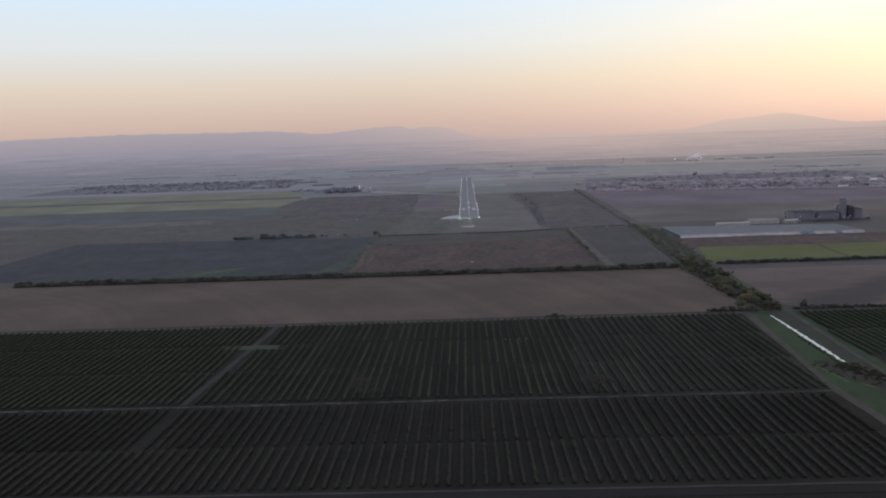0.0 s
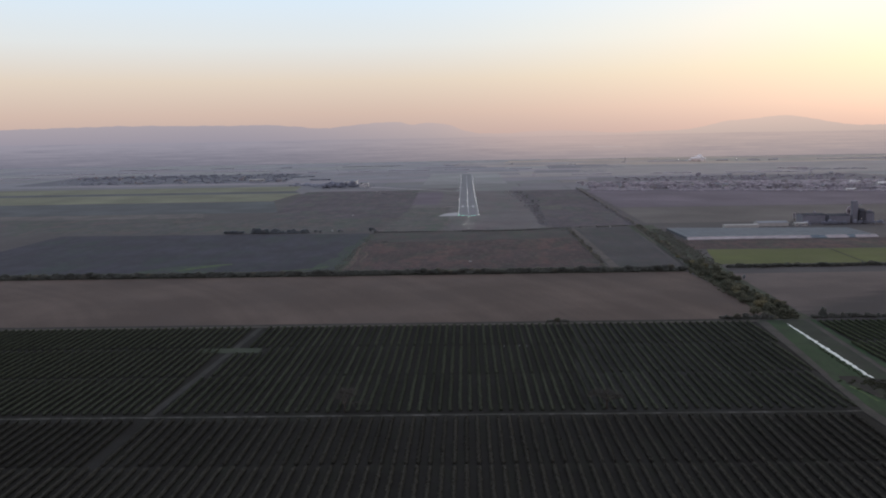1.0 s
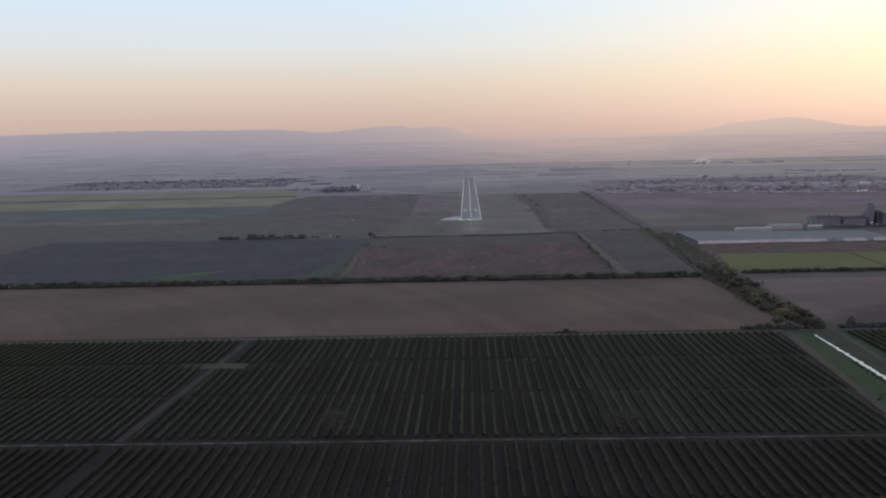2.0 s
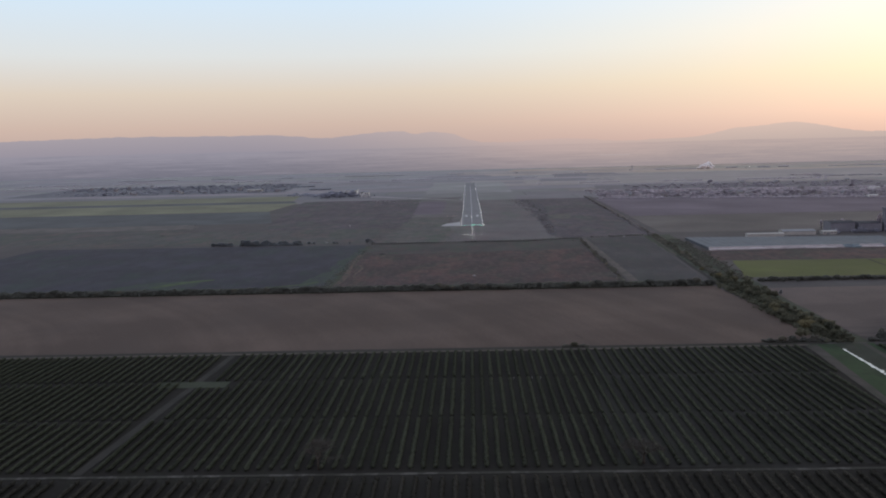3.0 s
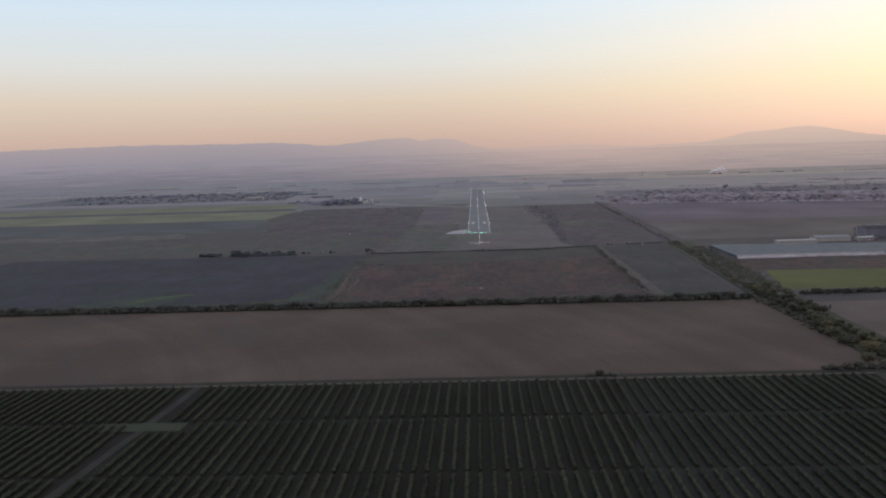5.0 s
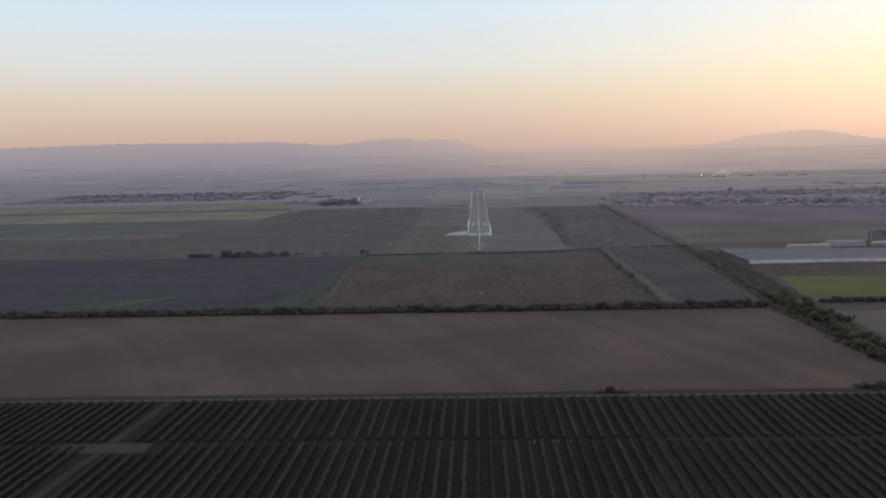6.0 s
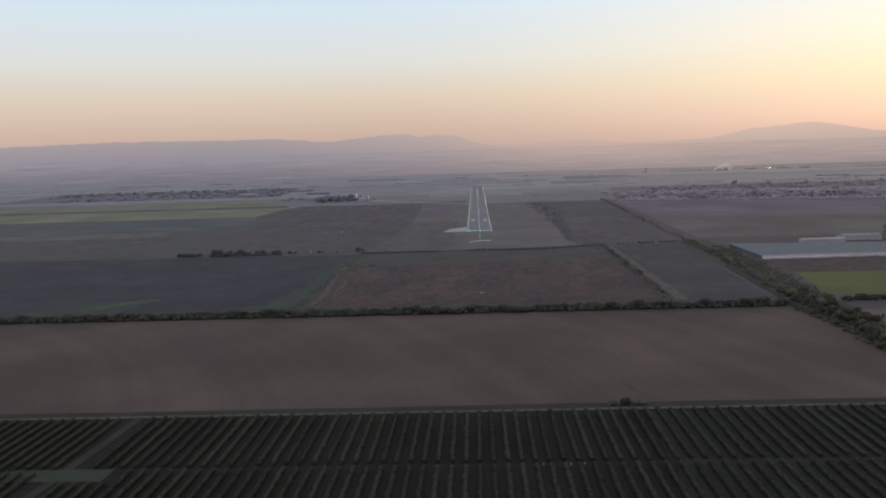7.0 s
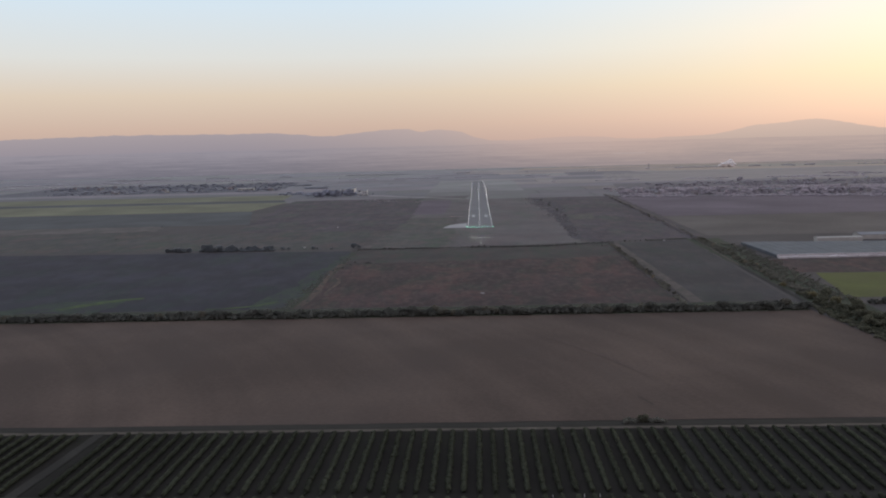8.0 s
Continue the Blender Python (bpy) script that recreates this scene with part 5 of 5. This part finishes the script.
for i in range(3):
    one = part("silo", tube(3.4, 3.4, 0, 16, 14, 8.0 + 0.2 * i, -7 + 7.2 * i), M["hall_roof"], silo)
    part("silo_cone", tube(3.5, 0.4, 16.02, 18.5, 14, 8.0 + 0.2 * i, -7 + 7.2 * i), M["hall_roof"], one)
part("conveyor", box(-0.5, 9, -0.7, 0.7, 22, 23.2), M["steel"], silo)


def yard_lamp(x, y, h=8.0, group="yard lamps", size=0.2):
    ob = thing("yard_lamp", "tall yard lamp on a steel pole, lit", "lamp", group, m=pose(x, y, 0.0))
    part("pole", tube(0.12, 0.08, 0, h, 6), M["steel"], ob)
    part("arm", box(-0.05, 0.05, -1.4, 0.1, h - 0.12, h), M["steel"], ob)
    head = part("head", box(-0.3, 0.3, -1.9, -1.2, h - 0.1, h + 0.12), M["steel"], ob)
    b = bmesh.new()
    bmesh.ops.create_icosphere(b, subdivisions=1, radius=size, matrix=Matrix.Translation((0, -1.7, h - 0.3)))
    part("lens", b, M["lamp_warm"], head)


for x, y in ((428, -214), (444, -214), (484, -218), (491, -220)):
    yard_lamp(x, y, 6.5, size=0.11)
for i in range(18):
    plant("poplar", 426 + i * 4.8 + house_rng.uniform(-2, 2), -176 + house_rng.gauss(0, 3), house_rng.uniform(0.4, 0.6), "poplars behind the sheds", house_rng)
for i in range(22):
    plant("airport_tree", house_rng.uniform(418, 514), -222 + house_rng.gauss(0, 2.5), house_rng.uniform(0.3, 0.7), "trees before the halls", house_rng, label="dark leafy tree in front of industrial halls")
for x, s in ((484, 0.95), (491, 1.05), (509, 0.75), (512, 0.8)):
    plant("poplar", x, -196, s, "poplars behind the sheds", house_rng)


# ---- houses ----
def house_model(seed, wall, roof):
    """A village house: walls, gabled roof, chimney, door and windows."""
    rng = random.Random(seed)
    w, d, h = rng.uniform(4.5, 6.5), rng.uniform(4, 5), rng.uniform(3.2, 5.6)
    ob = thing("house", "village house with pale walls and a tiled roof", "house", "village houses")
    top = h + d * 0.62
    prof = [(-d, 0), (-d, h), (0, top - 0.1), (d, h), (d, 0)]
    b = bmesh.new()
    one = [b.verts.new((-w, p, q)) for p, q in prof]
    two = [b.verts.new((w, p, q)) for p, q in prof]
    b.faces.new(one)
    b.faces.new(two[::-1])
    for i in range(5):
        b.faces.new((one[(i + 1) % 5], one[i], two[i], two[(i + 1) % 5]))
    bmesh.ops.recalc_face_normals(b, faces=b.faces[:])
    part("wall", b, wall, ob)
    b = bmesh.new()
    prof = [(-d - 0.5, h - 0.25), (0, top), (d + 0.5, h - 0.25), (d + 0.5, h), (0, top + 0.28), (-d - 0.5, h)]
    one = [b.verts.new((-w - 0.4, p, q)) for p, q in prof]
    two = [b.verts.new((w + 0.4, p, q)) for p, q in prof]
    b.faces.new(one)
    b.faces.new(two[::-1])
    for i in range(6):
        b.faces.new((one[(i + 1) % 6], one[i], two[i], two[(i + 1) % 6]))
    bmesh.ops.recalc_face_normals(b, faces=b.faces[:])
    top_part = part("roof", b, roof, ob)
    part("chimney", box(w * 0.4, w * 0.4 + 0.7, 0.4, 1.1, top - 0.9, top + 0.9), M["roof_tile"], top_part)
    part("door", box(-0.55, 0.55, -d - 0.06, -d, 0, 2.1), M["bark"], ob)
    for x in (-w * 0.6, w * 0.6):
        win = part("window", box(x - 0.7, x + 0.7, -d - 0.05, -d, 1.0, 2.3), M["glass"], ob)
        part("sill", box(x - 0.85, x + 0.85, -d - 0.16, -d, 0.86, 0.98), M["wall_white"], win)
    return ob


HOUSES = [house_model(1, M["wall_cream"], M["roof_tile"]), house_model(2, M["wall_cream"], M["roof_tile"]),
          house_model(3, M["wall_white"], M["roof_grey"]), house_model(4, M["wall_cream"], M["roof_grey"])]
used = set()


def house(x, y, turn, rng):
    i = rng.randrange(4)
    m = pose(x, y, 0.0, 0, 0, turn)
    if i in used:
        copy_thing(HOUSES[i], m)
    else:
        HOUSES[i].matrix_basis = m
        used.add(i)


def wood(label, x0, x1, y0, y1, n, seed, slope=0.0, leaf="far_leaf"):
    """Many trees in one mesh."""
    rng = np.random.default_rng(seed)
    bag, cs, rs = Bag(), [], []
    for _ in range(n):
        w, h = rng.uniform(3.5, 9.0), rng.uniform(1.8, 3.8)
        x = rng.uniform(x0, x1)
        cs.append((x, rng.uniform(y0, y1) + slope * (x - x0), h * 0.55))
        rs.append((w, w, h * 0.5))
        bag.add(*lump(rng, cs[-1], (w * 0.85, w * 0.85, h * 0.55), 4, 7))
    bag.add(*leaves(rng, cs, rs, 60, 0.7))
    tagged(put("woodland", mesh("woodland", bag.v, bag.f, M[leaf])), label, "trees", kind="stuff")


def village(x0, x1, y0, y1, houses, trees, seed, slope=0.0, size=1.0, far=False):
    rng = random.Random(seed)
    for _ in range(houses):
        x = rng.uniform(x0, x1)
        house(x, rng.uniform(y0, y1) + slope * (x - x0), rng.choice((0, 0, 90)) + rng.uniform(-20, 20), rng)
    if far:
        wood("trees among the houses of a far village", x0, x1, y0, y1, trees, seed, slope, "far_leaf" if x0 > 0 else "cool_haze_leaf")
        return
    for _ in range(trees):
        x = rng.uniform(x0, x1)
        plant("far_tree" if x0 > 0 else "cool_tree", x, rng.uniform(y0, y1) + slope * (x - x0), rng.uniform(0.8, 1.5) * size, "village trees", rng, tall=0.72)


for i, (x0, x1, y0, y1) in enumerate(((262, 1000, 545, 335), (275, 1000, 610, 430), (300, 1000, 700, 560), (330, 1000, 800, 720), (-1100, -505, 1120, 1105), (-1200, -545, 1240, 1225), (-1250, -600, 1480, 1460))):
    growth("village_hedge", "hazy garden hedges and trees of a village", x0, x1, y0, y1, 50 + i, M["far_leaf" if x0 > 0 else "cool_haze_leaf"], step=2.4 if x0 > 0 else 3.2, spread=14.0, width=5.0, height=2.0 if x0 > 0 else 1.8, leaf=0.7, each=22, gaps=-0.3 if x0 > 0 else 0.0)
village(268, 820, 550, 700, 12, 150, 1, slope=-0.28)
village(268, 1000, 640, 830, 9, 250, 5, slope=-0.2, far=True)
village(400, 1000, 830, 1050, 5, 130, 2, far=True)
plant("far_tree", 606, 985, 2.0, "", random.Random(3), label="tall broad tree above the village")
plant("far_tree", 840, 700, 1.7, "", random.Random(4), label="tall broad tree above the village")
village(-1100, -510, 1120, 1300, 10, 100, 3, size=0.75)
village(-1250, -570, 1370, 1680, 8, 170, 4, far=True)

# airport buildings and their trees
rng = random.Random(9)
for i in range(60):
    plant("airport_tree", rng.uniform(-350, -264), rng.uniform(752, 860), rng.uniform(0.8, 1.4), "trees by the airport buildings", rng, label="dark tree beside the airport buildings")
growth("undergrowth", "rough dark scrub before the airport", -215, -105, 575, 520, 25, M["hazy_scrub"], step=1.6, spread=10.0, width=1.8, height=0.9, leaf=0.5, each=18, gaps=-0.2)
for x, y in ((-234, 776), (-243, 778), (-262, 778), (-251, 776), (-227, 800)):
    plant("airport_tree", x, y, rng.uniform(0.3, 0.55), "trees by the airport buildings", rng, label="small dark tree before the airport buildings")
shed("white airport terminal with a flat pale roof", -257, -237, 782, 794, 4.6, 5.6, M["wall_bright"], M["roof_grey"], bays=5)
shed("white hangar with a grey roof", -308, -278, 880, 908, 11.0, 13.5, M["wall_bright"], M["roof_grey"])
shed("white hangar with a grey roof", -264, -244, 832, 850, 8.0, 10.0, M["wall_bright"], M["roof_grey"])
tower = thing("control_tower", "small white airport control tower with a dark glass cab", "tower", m=pose(-258, 816, 0.0))
part("shaft", box(-2.0, 2.0, -2.0, 2.0, 0, 7, 0.15), M["wall_bright"], tower)
cab = part("cab", tube(2.4, 3.0, 7.02, 9.4, 8), M["glass"], tower, "dark glazed cab")
part("cab_roof", tube(3.3, 2.9, 9.42, 9.9, 8), M["wall_white"], cab)
shed("long white farm shed among village trees", -626, -584, 1180, 1194, 4.5, 6.0, M["wall_white"], M["wall_white"])

# ---- far plain: tree lines, plant with steam, far tower ----


def treeline(label, x0, x1, y0, y1, n, seed, spread=6.0, size=1.0):
    rng = np.random.default_rng(seed)
    bag = Bag()
    cs, rs = [], []
    for i in range(n):
        u = (i + rng.uniform(-0.6, 0.6)) / n
        if noise.noise(Vector((u * 7, seed, 0))) < -0.02:
            continue
        w, h = rng.uniform(4, 10) * size, rng.uniform(1.0, 4.5) * size
        c = (x0 + (x1 - x0) * u, y0 + (y1 - y0) * u + rng.normal(0, spread), h * 0.5)
        cs.append(c)
        rs.append((w, w * 0.6, h * 0.55))
        bag.add(*lump(rng, c, (w * 0.85, w * 0.5, h * 0.5), 4, 7))
    bag.add(*leaves(rng, cs, rs, 26, 1.3 * size))
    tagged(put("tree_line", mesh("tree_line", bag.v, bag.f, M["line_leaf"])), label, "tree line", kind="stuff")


rng = random.Random(77)
for i, (x0, x1, y0) in enumerate([(-2100, -480, 1930), (-1450, 200, 2330), (650, 2500, 2300), (-700, 300, 1760), (200, 1000, 1270), (1000, 2400, 1350), (-1850, -980, 1650)]):
    treeline("hazy line of trees and hedges across the plain", x0, x1, y0, y0 + rng.uniform(-60, 60), int((x1 - x0) / 5), 900 + i, spread=9.0, size=0.75)

wood("hazy clump of trees on the plain", -560, -470, 1390, 1420, 22, 34, leaf="cool_haze_leaf")
wood("hazy clump of trees on the plain", -450, -395, 1180, 1210, 18, 35, leaf="cool_haze_leaf")
treeline("dark row of trees beside far works", 1040, 1330, 2330, 2310, 60, 950, spread=5.0, size=1.0)
wood("hazy clump of trees on the plain", 985, 1065, 1440, 1470, 22, 37)
wood("hazy low trees between the airport and a village", -455, -372, 905, 1000, 30, 36, slope=-0.9, leaf="airport_leaf")
shed("long white farm building far across the plain", 398, 428, 2096, 2106, 4.5, 5.6, M["wall_bright"], M["wall_white"])
for x, y, w in ((864, 648, 11), (902, 594, 12), (745, 394, 9), (880, 560, 7)):
    shed("white roofed farm shed beside a village", x - w, x + w, y - 4, y + 4, 3.2, 4.4, M["wall_bright"], M["wall_bright"], "white farm sheds", bays=3)
# small white boards at field edges
for x, y in ((-177, 8), (-175, -214), (178.6, -214)):
    ob = thing("marker_board", "small white marker board on two posts at a field edge", "marker", "marker boards", m=pose(x, y, 0.1))
    part("panel", box(-0.9, 0.9, -0.04, 0.04, 0.5, 1.5, 0.02), M["post"], ob)
    for px in (-0.7, 0.7):
        part("post", box(px - 0.05, px + 0.05, 0.045, 0.13, 0.0, 1.5), M["steel"], ob)
shed("far industrial works with white walls", 925, 965, 2290, 2304, 4.0, 5.2, M["wall_bright"], M["wall_white"], bays=6)
stack = thing("chimney_stack", "pale chimney of a far industrial works", "chimney", m=pose(938, 2284, 0.0))
part("shaft", tube(2.4, 1.6, 0, 12, 12), M["concrete"], stack)
part("rim", tube(1.9, 1.9, 12.02, 13, 12), M["steel"], stack)
nrg = np.random.default_rng(4)
bag = Bag()
for i in range(70):
    u = i / 69
    r = nrg.uniform(2.6, 4.8) + 3.0 * u
    bag.add(*lump(nrg, (914 + 52 * u + nrg.normal(0, 3), 2274 + nrg.normal(0, 6), 2 + (10 + 14 * u) * nrg.uniform(0.0, 1.0) ** 1.3), (r, r, r * 0.7), 5, 9))
tagged(put("steam_cloud", mesh("steam", bag.v, bag.f, M["steam"], True)), "white steam drifting from a chimney of the works", "steam", kind="stuff")
for x, y in ((861, 2255), (1070, 2132), (1060, 2136)):
    yard_lamp(x, y, 10, "works lamps", 0.5)
water_tower = thing("water_tower", "grey water tower far across the plain", "tower", m=pose(680, 2430, 0.0) @ Matrix.Diagonal((0.6, 0.6, 0.5, 1)))
part("legs", tube(3.0, 2.2, 0, 20, 10), M["concrete"], water_tower)
part("tank", tube(5.0, 6.0, 20.02, 29, 14), M["concrete"], water_tower)
part("tank_roof", tube(6.0, 0.6, 29.02, 31.5, 14), M["roof_grey"], water_tower)
tagged(part("far_glasshouse", box(690, 850, 3398, 3402, 49, 51.2), M["glint"]), "pale strip of far glasshouses with a painted sky glint", "glasshouse", kind="structure")
